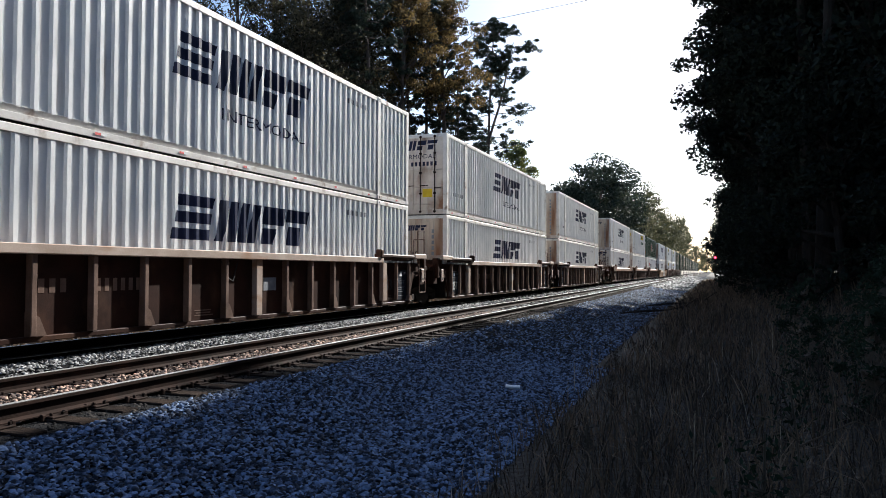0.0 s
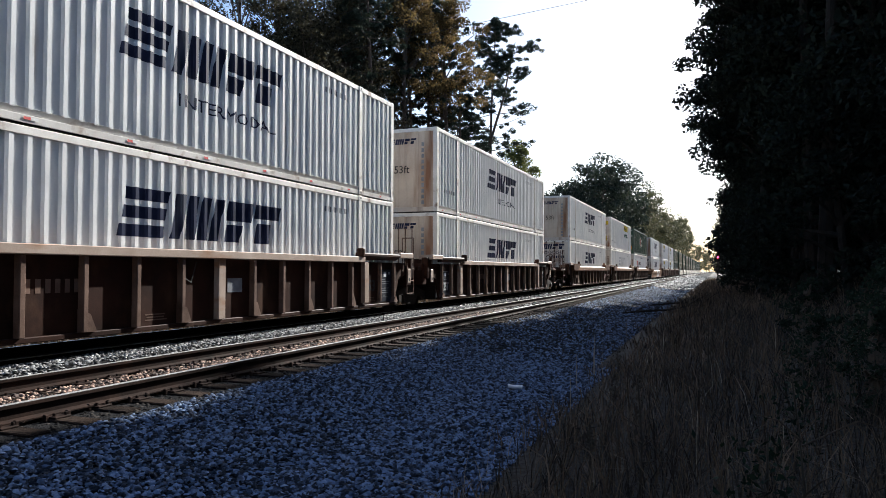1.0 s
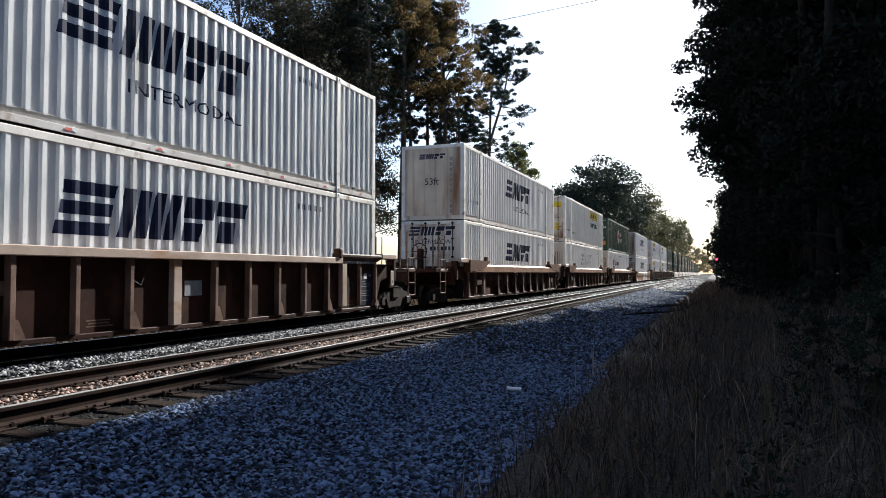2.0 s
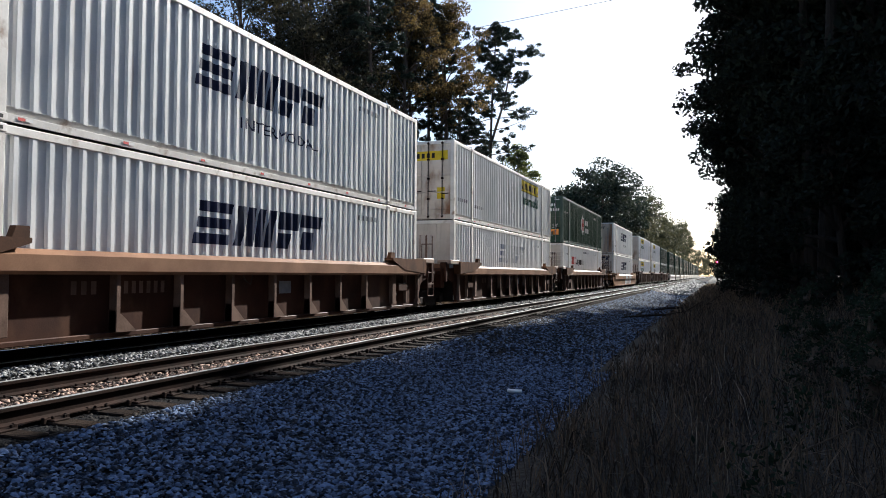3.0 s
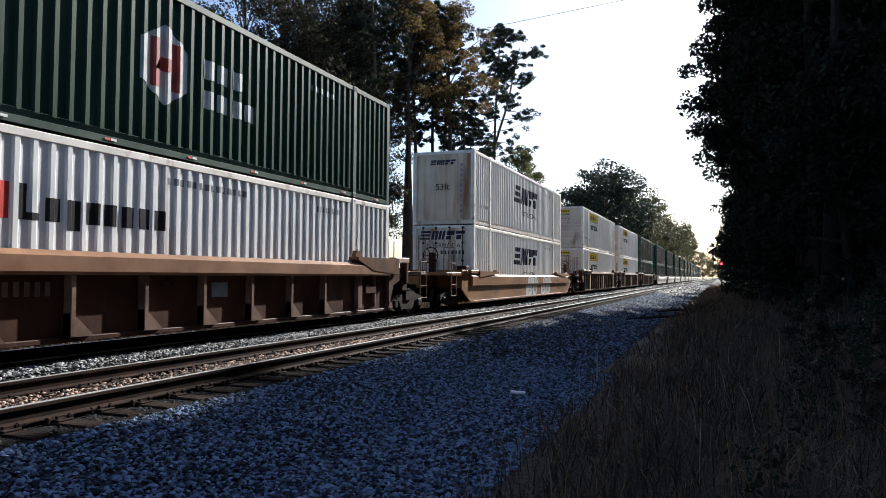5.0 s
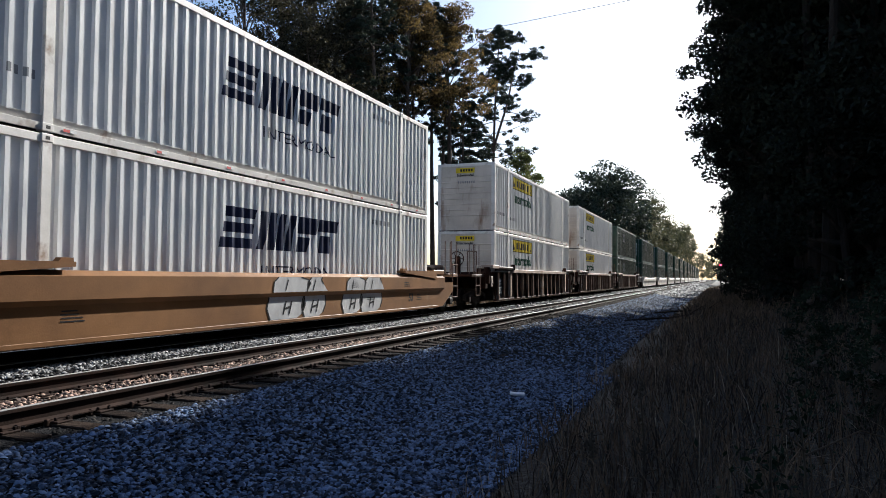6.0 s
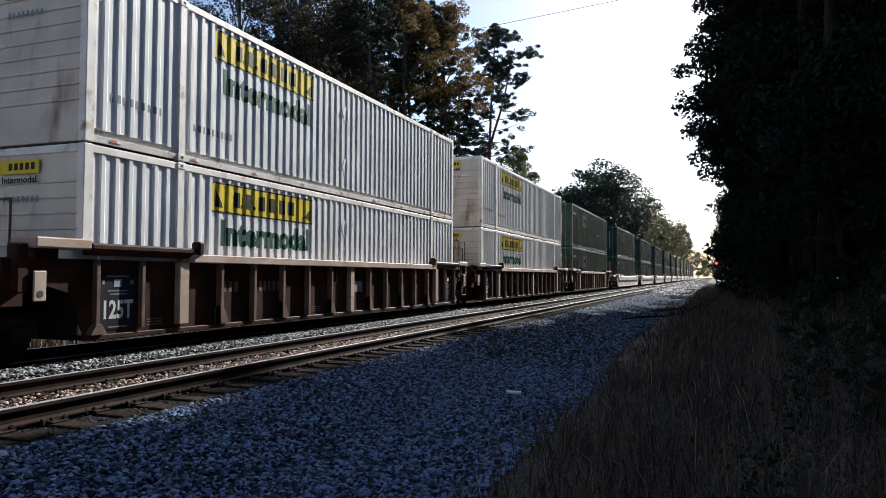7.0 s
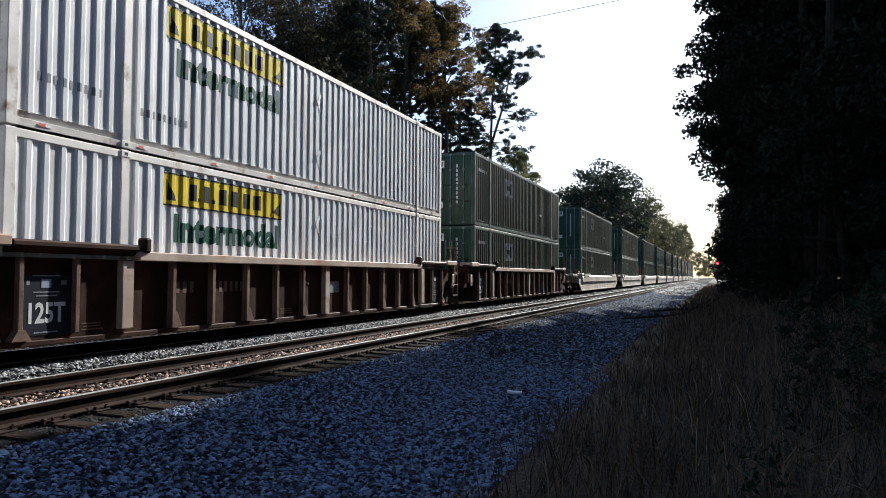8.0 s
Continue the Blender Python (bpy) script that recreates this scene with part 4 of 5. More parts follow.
    for dx in (0.35, 0.75):
        tube(b, [(dx, -0.75, 1.3), (dx, -0.75, 2.35)], 0.02, 6)
    tube(b, [(0.35, -0.75, 2.35), (0.75, -0.75, 2.35)], 0.02, 6)
    part("hand_rail", b, "post", c, "pale steel hand rail")
    b = bmesh.new()
    rbox(b, 0.75, 1.25, -0.75, -0.35, 1.40, 1.66, 0.02)
    part("valve_box", b, "tan" if kind == "deep" else "brown", c)
    if ends[0]:
        coupler(c, -2.9, -1)
        b = bmesh.new()
        ring = [(0.55 + 0.28 * math.cos(a), -2.58, 2.0 + 0.28 * math.sin(a)) for a in np.linspace(0, 2 * math.pi, 19)]
        tube(b, ring, 0.022, 6)
        wheel = part("brake_wheel", b, "oxide", c, "rusty spoked hand-brake wheel")
        for a in np.linspace(0, 2 * math.pi, 7)[:6]:
            b = bmesh.new()
            tube(b, [(0.55, -2.55, 2.0), (0.55 + 0.28 * math.cos(a), -2.58, 2.0 + 0.28 * math.sin(a))], 0.014, 5)
            part("spoke", b, "oxide", wheel)
        b = bmesh.new()
        rbox(b, 0.45, 0.65, -2.55, -2.4, 1.35, 2.1, 0.02)
        part("brake_stand", b, "brown", c)
    if ends[1]:
        coupler(c, LEN + 2.9, 1)
    return c


def graffiti(c):
    """Faded silver sprayed shapes with dark outlines, over the sill's face and the sheet below it."""
    def stroke(pts, w):
        out = []
        for (a, b), (a2, b2) in zip(pts, pts[1:]):
            n = Vector((b - b2, a2 - a)).normalized() * w
            out.append([(a - n.x, b - n.y), (a2 - n.x, b2 - n.y), (a2 + n.x, b2 + n.y), (a + n.x, b + n.y)])
        return out
    for a, b, lean in ((10.3, 11.25, 0.10), (11.25, 12.4, -0.12), (7.2, 8.5, 0.15), (8.5, 9.4, -0.2)):
        upper = [(a, 0.935), (b, 0.935), (b + lean, 1.10), (b + lean - 0.1, 1.20), (b - 0.25, 1.252), (a + 0.2, 1.252), (a + 0.04, 1.16)]
        lower = [(a - 0.03, 0.835), (a - 0.10, 0.6), (a + 0.02, 0.365), (b - 0.28, 0.365), (b - 0.08, 0.45), (b + 0.05, 0.64), (b, 0.835)]
        part("graffiti_fill", flat_side([upper], 0, 0, 1.574), "graffiti", c, "sprayed silver graffiti shape")
        part("graffiti_fill", flat_side([lower], 0, 0, 1.494), "graffiti", c, "sprayed silver graffiti shape")
        m = (a + b) / 2
        marks = [lower[:3], lower[4:], [(m - 0.16, 0.46), (m - 0.06, 0.74)], [(m + 0.06, 0.46), (m + 0.16, 0.74)], [(m - 0.12, 0.58), (m + 0.13, 0.62)]]
        for k, pts in enumerate(marks):
            part("graffiti_outline", flat_side(stroke(pts, 0.022), 0, 0, 1.497 + 0.001 * k), "black", c, "dark sprayed outline")
        for k, pts in enumerate((upper[2:5], [upper[0], upper[6], upper[5]], [(m - 0.2, 0.96), (m - 0.1, 1.2)])):
            part("graffiti_outline", flat_side(stroke(pts, 0.016), 0, 0, 1.577 + 0.001 * k), "black", c, "dark sprayed outline")


def flat_side(flat, y0, z0, x):
    bm = bmesh.new()
    for poly in flat:
        bm.faces.new([bm.verts.new((x, y0 + a, z0 + b)) for a, b in poly])
    return bm


SPEED = 20.8                     # metres a second, towards the camera
CAR_X = -10.105
BASE_LOW, BASE_HIGH = 0.365, 0.365 + HGT + 0.03
TRAIN = []                       # (object, y at 0 s, z)


def place(ob, y, z):
    ob.matrix_basis = pose(CAR_X, y, z)
    TRAIN.append((ob, y, z))


def stand(made, key, y, z, build):
    """Builds a kind once and copies it after that."""
    if key in made:
        ob = copy_thing(made[key], pose(CAR_X, y, z))
    else:
        ob = made[key] = build()
    place(ob, y, z)


KINDS = {
    "blue_doors": lambda: container("white", "doors", slanted_white("doors", True), "white corrugated container with navy block logo and rust-stained doors"),
    "blue_stained": lambda: container("white", "stained", slanted_white("stained", True), "white corrugated container with navy block logo and rusty cream end"),
    "blue_low": lambda: container("white", "stained", slanted_white("stained", False), "white corrugated container with navy block logo low in a well car"),
    "blue_low_doors": lambda: container("white", "doors", slanted_white("doors", True), "white corrugated container with navy block logo and barred doors"),
    "blue_faded": lambda: container("white", "plain", slanted_white("plain", False, "faded"), "white corrugated container with a faded blue logo"),
    "yellow_doors": lambda: folded(0.022, lambda: container("white", "doors", yellow_white("doors", 9.65), "white container with yellow banner and rusty barred doors")),
    "yellow_ribbed": lambda: folded(0.022, lambda: container("white", "ribbed", yellow_white("ribbed"), "white container with yellow banner and ribbed white end")),
    "green_hexagon": lambda: container("green", "doors", hexagon_green(), "dark green container with a white hexagon badge and barred doors"),
    "red_black": lambda: folded(0.030, lambda: container("white", "ribbed", red_black(), "clean white container with red and black block logo")),
    "green_square": lambda: container("olive", "doors", square_green(), "dark green container with a small square badge"),
}
CARS = {
    "thin": "brown steel well car with ribbed sides and pale sill",
    "deep": "rust-brown well car with a deep faded tan sill",
    "slab": "yellow ochre well car with smooth graffiti-covered sides",
    "grey": "pale grey well car with smooth weathered sides",
}
# near end of the well at 0 s, car kind, couplers at its two ends, lower and upper container
CONSIST = [
    (4.05, "thin", (False, False), "blue_low", "blue_doors"),
    (23.60, "thin", (False, False), "blue_low", "blue_doors"),
    (43.25, "thin", (False, True), "blue_low", "blue_stained"),
    (66.95, "deep", (True, False), "blue_low_doors", "blue_stained"),
    (86.55, "deep", (False, False), "blue_faded", "yellow_doors"),
    (106.25, "deep", (False, True), "red_black", "green_hexagon"),
    (130.0, "slab", (True, True), "blue_low_doors", "blue_stained"),
    (153.6, "thin", (True, False), "yellow_ribbed", "yellow_ribbed"),
    (173.1, "thin", (False, False), "yellow_ribbed", "yellow_ribbed"),
    (192.9, "thin", (False, True), "green_square", "green_square"),
]
CONSIST += [(216.7 + 23.6 * k, "grey", (True, True), "green_square", "green_square") for k in range(12)]


def build_train():
    made = {}
    for y, kind, ends, low, high in CONSIST:
        stand(made, (kind, ends), y, 0.0, lambda: well_car(kind, ends, CARS[kind]))
        stand(made, low, y, BASE_LOW, KINDS[low])
        stand(made, high, y, BASE_HIGH, KINDS[high])


build_train()

# ---- trees ----
def leaf_quads(centres, size, rng, flat=0.0, slim=0.5):
    """One small bent-free leaf card at each centre."""
    n = len(centres)
    a = rng.normal(size=(n, 3))
    a[:, 2] *= 1 - flat
    a /= np.linalg.norm(a, axis=1)[:, None]
    b = np.cross(a, rng.normal(size=(n, 3)))
    b /= np.linalg.norm(b, axis=1)[:, None]
    s = size * rng.uniform(0.6, 1.4, (n, 1))
    V = np.stack([centres - a * s, centres - b * s * slim, centres + a * s, centres + b * s * slim], 1)
    return V.reshape(-1, 3), np.arange(4 * n).reshape(-1, 4)


def broadleaf(label, height, spread, seed, leaves=9000, size=0.16, material="leaf", bare=0.25, clumps=70, category="tree", tight=1.0, dome=0.80):
    """A tree with a leaning tapered trunk, limbs and a ragged crown of leaf clumps."""
    rng = np.random.default_rng(seed)
    t = thing("tree", label, category, "line-side trees")
    bm = bmesh.new()
    lean = rng.uniform(-0.04, 0.04, 2) * height
    r0 = 0.012 * height + 0.06
    trunk = [(lean[0] * u + 0.2 * math.sin(3 * u + seed), lean[1] * u + 0.2 * math.cos(2.4 * u + seed), height * 0.92 * u - 0.5) for u in np.linspace(0, 1, 8)]
    tube(bm, trunk, [r0 * (1 - 0.9 * u) for u in np.linspace(0, 1, 8)], 8)
    cs = []
    for k in range(clumps):
        u = bare + (1 - bare) * rng.uniform(0, 1) ** 0.85
        ang = rng.uniform(0, 6.283)
        prof = spread * (math.sin(math.pi * min(1, (u - bare) / (1 - bare) * dome + 0.22)) ** 0.7) * rng.uniform(0.25, 1.08)
        base = Vector((lean[0] * u, lean[1] * u, height * (u * 0.88)))
        tip = base + Vector((math.cos(ang) * prof, math.sin(ang) * prof, height * 0.07 * rng.uniform(-0.3, 1.2)))
        if k % 3 == 0:
            tube(bm, [base - Vector((0, 0, height * 0.05)), (base + tip) / 2 + Vector((0, 0, -0.1)), tip], [0.05 + 0.1 * (1 - u), 0.05, 0.015], 5)
        cs.append((tip, rng.uniform(0.55, 1.25) * spread * 0.30 * tight))
    # trees in leafdark get the bark with shade in its colour
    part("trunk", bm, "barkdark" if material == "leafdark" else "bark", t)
    per = leaves // clumps
    pts = []
    for tip, rad in cs:
        p = rng.normal(size=(per, 3))
        p *= np.minimum(1, 1.45 / np.linalg.norm(p, axis=1))[:, None] * rng.uniform(0.55, 1.0, (per, 1)) ** 0.4
        p = p * rad * np.array([0.68, 0.68, 0.46])
        pts.append(p + np.array(tip))
    V, F = leaf_quads(np.concatenate(pts), size, rng)
    o = new("crown", raw_mesh("crown", V, F, material))
    o.parent = t
    return t


def pine(label, height, seed, tiers, drift=(0.0, 0.0), fork=False, needle=0.15, tufts=4, per=100):
    """A tall pine: bare trunk, crooked limbs in tiers (from, to, limbs, shortest, longest), each ending in separate tufts of needles."""
    rng = np.random.default_rng(seed)
    t = thing("pine_tree", label, "tree", "line-side trees")
    bm = bmesh.new()

    def trunk(u):
        return Vector((drift[0] * u + 0.3 * math.sin(4.2 * u + seed), drift[1] * u + 0.25 * math.sin(3.4 * u), height * u - 0.5))

    def second(u):
        v = (u - 0.56) / 0.40
        return trunk(0.56) + Vector((2.9 * v + 0.3 * math.sin(5 * v), 1.1 * v, height * 0.38 * v ** 0.85))

    steps = np.linspace(0, 1, 14)
    tube(bm, [trunk(u) for u in steps], [0.25 * (1 - 0.88 * u) + 0.02 for u in steps], 8)
    if fork:
        forks = np.linspace(0.56, 0.94, 8)
        tube(bm, [second(u) for u in forks], [0.13 * (1 - (u - 0.56) / 0.45) + 0.02 for u in forks], 6)
    pts = []
    turn = rng.uniform(0, 6.28)
    for u0, u1, limbs, short, long in tiers:
        for k in range(limbs):
            u = u0 + (u1 - u0) * (k + rng.uniform(0.1, 0.9)) / limbs
            base = second(u) if fork and u > 0.62 and k % 3 == 0 and u < 0.93 else trunk(u)
            turn += 2.4 + rng.uniform(-0.5, 0.5)
            reach = rng.uniform(short, long)
            way = Vector((math.cos(turn), math.sin(turn), 0))
            tip = base + way * reach + Vector((0, 0, rng.uniform(-0.10, 0.32) * reach))
            mid = base.lerp(tip, 0.5) + Vector((rng.uniform(-0.3, 0.3), rng.uniform(-0.3, 0.3), rng.uniform(-0.35, 0.05)))
            tube(bm, [base, mid, tip], [0.055, 0.035, 0.012], 5)
            for j in range(tufts):
                v = 1.0 - 0.62 * j / max(1, tufts - 1) * rng.uniform(0.7, 1.0)
                c = (mid.lerp(tip, (v - 0.5) * 2) if v > 0.5 else base.lerp(mid, v * 2)) + Vector(rng.normal(0, 0.30, 3))
                r = rng.uniform(0.26, 0.58) * (0.75 + 0.06 * reach)
                p = rng.normal(size=(per, 3))
                p *= (rng.uniform(0.1, 1.0, (per, 1)) ** 0.5) / np.linalg.norm(p, axis=1)[:, None]
                pts.append(p * np.array([r, r, r * 0.55]) + np.array(c))
    part("trunk", bm, "bark", t)
    V, F = leaf_quads(np.concatenate(pts), needle, rng, 0.1, 0.3)
    o = new("crown", raw_mesh("crown", V, F, "needle"))
    o.parent = t
    return t


def put(ob, x, y, turn=0, k=1.0):
    z = float(ground_z(np.array(x), np.array(y)))
    ob.matrix_basis = pose(x, y, z, 0, 0, turn) @ Matrix.Scale(k, 4)
    return ob


def again(ob, x, y, turn, k):
    z = float(ground_z(np.array(x), np.array(y)))
    return copy_thing(ob, pose(x, y, z, 0, 0, turn) @ Matrix.Scale(k, 4))


def left_woods():
    """Tall mixed trees beyond the train, then a gap, then the far tree line."""
    oak = put(broadleaf("tall dark broadleaf tree behind the train", 27, 5.0, 11, 26000, 0.105, "leaf", 0.2, 150, tight=0.8), -25.5, 42, 0)
    for x, y, a, k in ((-31, 47, 50, 1.05), (-30, 54, 130, 1.1), (-27.5, 48.5, 200, 0.97), (-36, 58, 300, 1.1), (-29.6, 40, 80, 1.0), (-27.6, 53, 10, 1.02)):
        again(oak, x, y, a, k)
    gold = put(broadleaf("tall tree turning yellow-brown in autumn", 28, 3.9, 12, 20000, 0.095, "leafgold", 0.66, 80, tight=0.75, dome=0.7), -21.7, 58.5, 40)
    again(gold, -23.6, 54, 150, 0.97)
    high = ((0.55, 0.70, 7, 1.4, 3.0), (0.70, 0.99, 22, 1.0, 3.2))
    p1 = put(pine("tall straight pine with bare lower trunk", 27, 13, high), -24.6, 56, 0)
    for x, y, a, k in ((-23.6, 58.5, 90, 1.0), (-23.5, 61, 200, 0.97), (-27, 60, 250, 1.0), (-26.0, 51.5, 120, 1.0), (-23.3, 46, 20, 1.0)):
        again(p1, x, y, a, k)
    p2 = put(pine("bushy pine at the end of the stand", 22, 17, ((0.45, 0.98, 34, 1.0, 2.9),), tufts=5), -23.1, 64, 0)
    again(p2, -25.0, 70, 130, 0.92)
    put(broadleaf("low dark shrub at the wood's edge", 9, 3.2, 33, 9000, 0.10, "leafdark", 0.0, 60, "shrub"), -29, 38.5, 0)
    put(pine("lone tall pine with a forked open crown", 29.5, 21, ((0.46, 0.64, 16, 1.6, 4.9), (0.64, 0.78, 13, 1.0, 3.4), (0.78, 0.99, 42, 0.8, 3.2)), (0.9, 0.3), True, 0.14, 7, 70), -22.5, 72, 0)
    put(broadleaf("small bright green tree below the lone pine", 18.6, 3.0, 31, 14000, 0.14, "leaflight", 0.1, 50, tight=1.2), -21.6, 79, 0)
    far = put(broadleaf("large round-headed tree down the line", 24.2, 6.6, 41, 22000, 0.26, "needle", 0.05, 170, dome=0.56), -20.2, 135, 0)
    for x, y, a, k in ((-18.0, 150, 120, 0.90), (-26, 142, 190, 0.85)):
        again(far, x, y, a, k)
    fg = put(broadleaf("round-headed autumn tree down the line", 23.5, 5.6, 42, 9000, 0.28, "leafolive", 0.05, 100, dome=0.6), -16.8, 170, 0, 0.97)
    for x, y, a, k in ((-16.4, 192, 70, 0.94), (-16, 216, 150, 0.96), (-15.6, 248, 220, 1.0), (-15.2, 286, 10, 1.08), (-15, 330, 100, 1.15), (-15, 384, 200, 1.18), (-12, 600, 50, 1.0), (-5, 640, 130, 0.9), (3, 660, 220, 1.0), (-8, 720, 20, 0.8), (2, 800, 20, 0.9), (12, 780, 80, 1.1)):
        again(fg, x, y, a, k)


def right_woods():
    """The wood on the bank that shades the foreground, its own shade painted into leafdark."""
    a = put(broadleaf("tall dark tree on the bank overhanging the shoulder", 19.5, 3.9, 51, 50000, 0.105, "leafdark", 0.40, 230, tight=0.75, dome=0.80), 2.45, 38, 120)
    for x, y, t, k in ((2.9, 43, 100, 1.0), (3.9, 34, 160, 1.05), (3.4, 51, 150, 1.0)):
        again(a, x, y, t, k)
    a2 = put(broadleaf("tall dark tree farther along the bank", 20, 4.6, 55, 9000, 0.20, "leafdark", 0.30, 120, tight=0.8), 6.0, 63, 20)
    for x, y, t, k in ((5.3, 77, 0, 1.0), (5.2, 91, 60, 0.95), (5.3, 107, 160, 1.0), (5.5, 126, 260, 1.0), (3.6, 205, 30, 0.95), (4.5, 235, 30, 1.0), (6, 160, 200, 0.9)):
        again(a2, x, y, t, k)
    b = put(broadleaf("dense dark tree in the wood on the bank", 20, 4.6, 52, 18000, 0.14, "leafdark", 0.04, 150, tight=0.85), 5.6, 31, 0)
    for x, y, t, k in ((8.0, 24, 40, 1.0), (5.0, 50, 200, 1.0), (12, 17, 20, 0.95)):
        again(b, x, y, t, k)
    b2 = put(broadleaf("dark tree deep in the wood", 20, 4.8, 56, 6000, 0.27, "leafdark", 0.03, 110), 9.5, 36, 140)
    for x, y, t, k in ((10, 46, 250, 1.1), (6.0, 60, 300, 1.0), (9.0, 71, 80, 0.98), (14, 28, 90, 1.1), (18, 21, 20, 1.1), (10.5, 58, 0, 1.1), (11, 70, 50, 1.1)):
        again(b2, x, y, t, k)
    # the wood carried on behind and beside the camera: unseen trees added to cut skylight
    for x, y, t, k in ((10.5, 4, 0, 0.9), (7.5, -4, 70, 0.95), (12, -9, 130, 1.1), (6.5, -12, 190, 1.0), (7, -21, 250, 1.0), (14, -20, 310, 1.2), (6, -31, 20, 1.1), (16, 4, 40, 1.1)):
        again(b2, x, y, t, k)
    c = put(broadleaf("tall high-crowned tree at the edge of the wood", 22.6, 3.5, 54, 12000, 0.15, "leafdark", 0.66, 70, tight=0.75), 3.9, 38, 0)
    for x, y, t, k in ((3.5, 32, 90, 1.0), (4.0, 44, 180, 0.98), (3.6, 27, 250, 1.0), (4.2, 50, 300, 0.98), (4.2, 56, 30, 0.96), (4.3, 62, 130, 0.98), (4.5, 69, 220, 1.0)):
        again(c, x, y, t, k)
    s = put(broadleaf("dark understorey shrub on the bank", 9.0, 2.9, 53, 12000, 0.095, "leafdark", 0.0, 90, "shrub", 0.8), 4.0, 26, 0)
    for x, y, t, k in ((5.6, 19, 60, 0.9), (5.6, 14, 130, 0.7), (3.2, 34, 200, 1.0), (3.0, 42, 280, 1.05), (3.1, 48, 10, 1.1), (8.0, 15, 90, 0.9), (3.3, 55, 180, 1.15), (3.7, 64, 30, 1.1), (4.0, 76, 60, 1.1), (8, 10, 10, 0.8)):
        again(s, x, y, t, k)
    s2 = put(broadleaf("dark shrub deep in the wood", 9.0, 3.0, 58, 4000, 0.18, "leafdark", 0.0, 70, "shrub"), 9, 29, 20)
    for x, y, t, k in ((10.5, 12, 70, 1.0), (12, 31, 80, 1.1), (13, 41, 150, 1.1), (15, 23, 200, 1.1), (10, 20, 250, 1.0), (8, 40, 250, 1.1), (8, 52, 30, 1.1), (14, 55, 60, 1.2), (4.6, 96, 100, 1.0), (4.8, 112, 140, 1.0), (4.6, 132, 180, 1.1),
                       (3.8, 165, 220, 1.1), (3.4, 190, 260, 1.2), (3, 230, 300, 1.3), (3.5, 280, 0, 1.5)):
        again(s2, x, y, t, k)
    low = put(broadleaf("low dark green bush in the bank grass", 1.3, 0.55, 59, 2200, 0.026, "weedleaf", 0.0, 40, "bush"), 2.0, 6.4, 0)
    for x, y, t, k in ((3.0, 7.4, 60, 1.2), (1.5, 8.2, 120, 0.9), (3.2, 10.5, 200, 1.3), (2.3, 12, 250, 1.2), (4.2, 8.6, 300, 1.3), (2.9, 5.2, 30, 1.0), (1.3, 11, 90, 0.8), (4.0, 6.6, 90, 1.2), (3.0, 14.5, 10, 1.4), (1.6, 15, 170, 1.1)):
        again(low, x, y, t, k)
    rng = np.random.default_rng(57)
    n = 40000
    y = rng.uniform(2, 260, n)
    p = np.stack([rng.uniform(0, 1, n) * 26 + 15 - 3 * (y > 80), y, rng.uniform(0.2, 22, n)], -1)
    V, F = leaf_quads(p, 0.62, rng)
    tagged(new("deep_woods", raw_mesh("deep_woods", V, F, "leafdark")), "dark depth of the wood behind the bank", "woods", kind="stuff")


def far_woods():
    """The low tree line across the field beyond the train."""
    rng = np.random.default_rng(61)
    pts = []
    for k in range(420):
        ang = radians(rng.uniform(31, 66))
        d = rng.uniform(105, 150)
        h = rng.uniform(9, 15.5) * d / 125
        x, y = -math.sin(ang) * d, math.cos(ang) * d
        m = rng.normal(size=(75, 3)) * np.array([1.6, 1.6, 1.0])
        u = rng.uniform(0.1, 1.0, 75)
        m[:, 2] = u * h - 1.0
        m[:, :2] *= (1.15 - u)[:, None]
        pts.append(m + np.array([x, y, 0]))
    V, F = leaf_quads(np.concatenate(pts), 0.5, rng)
    tagged(new("far_woods", raw_mesh("far_woods", V, F, "leaflight")), "low line of young pines beyond the field", "woods", kind="stuff")


left_woods()
right_woods()
far_woods()


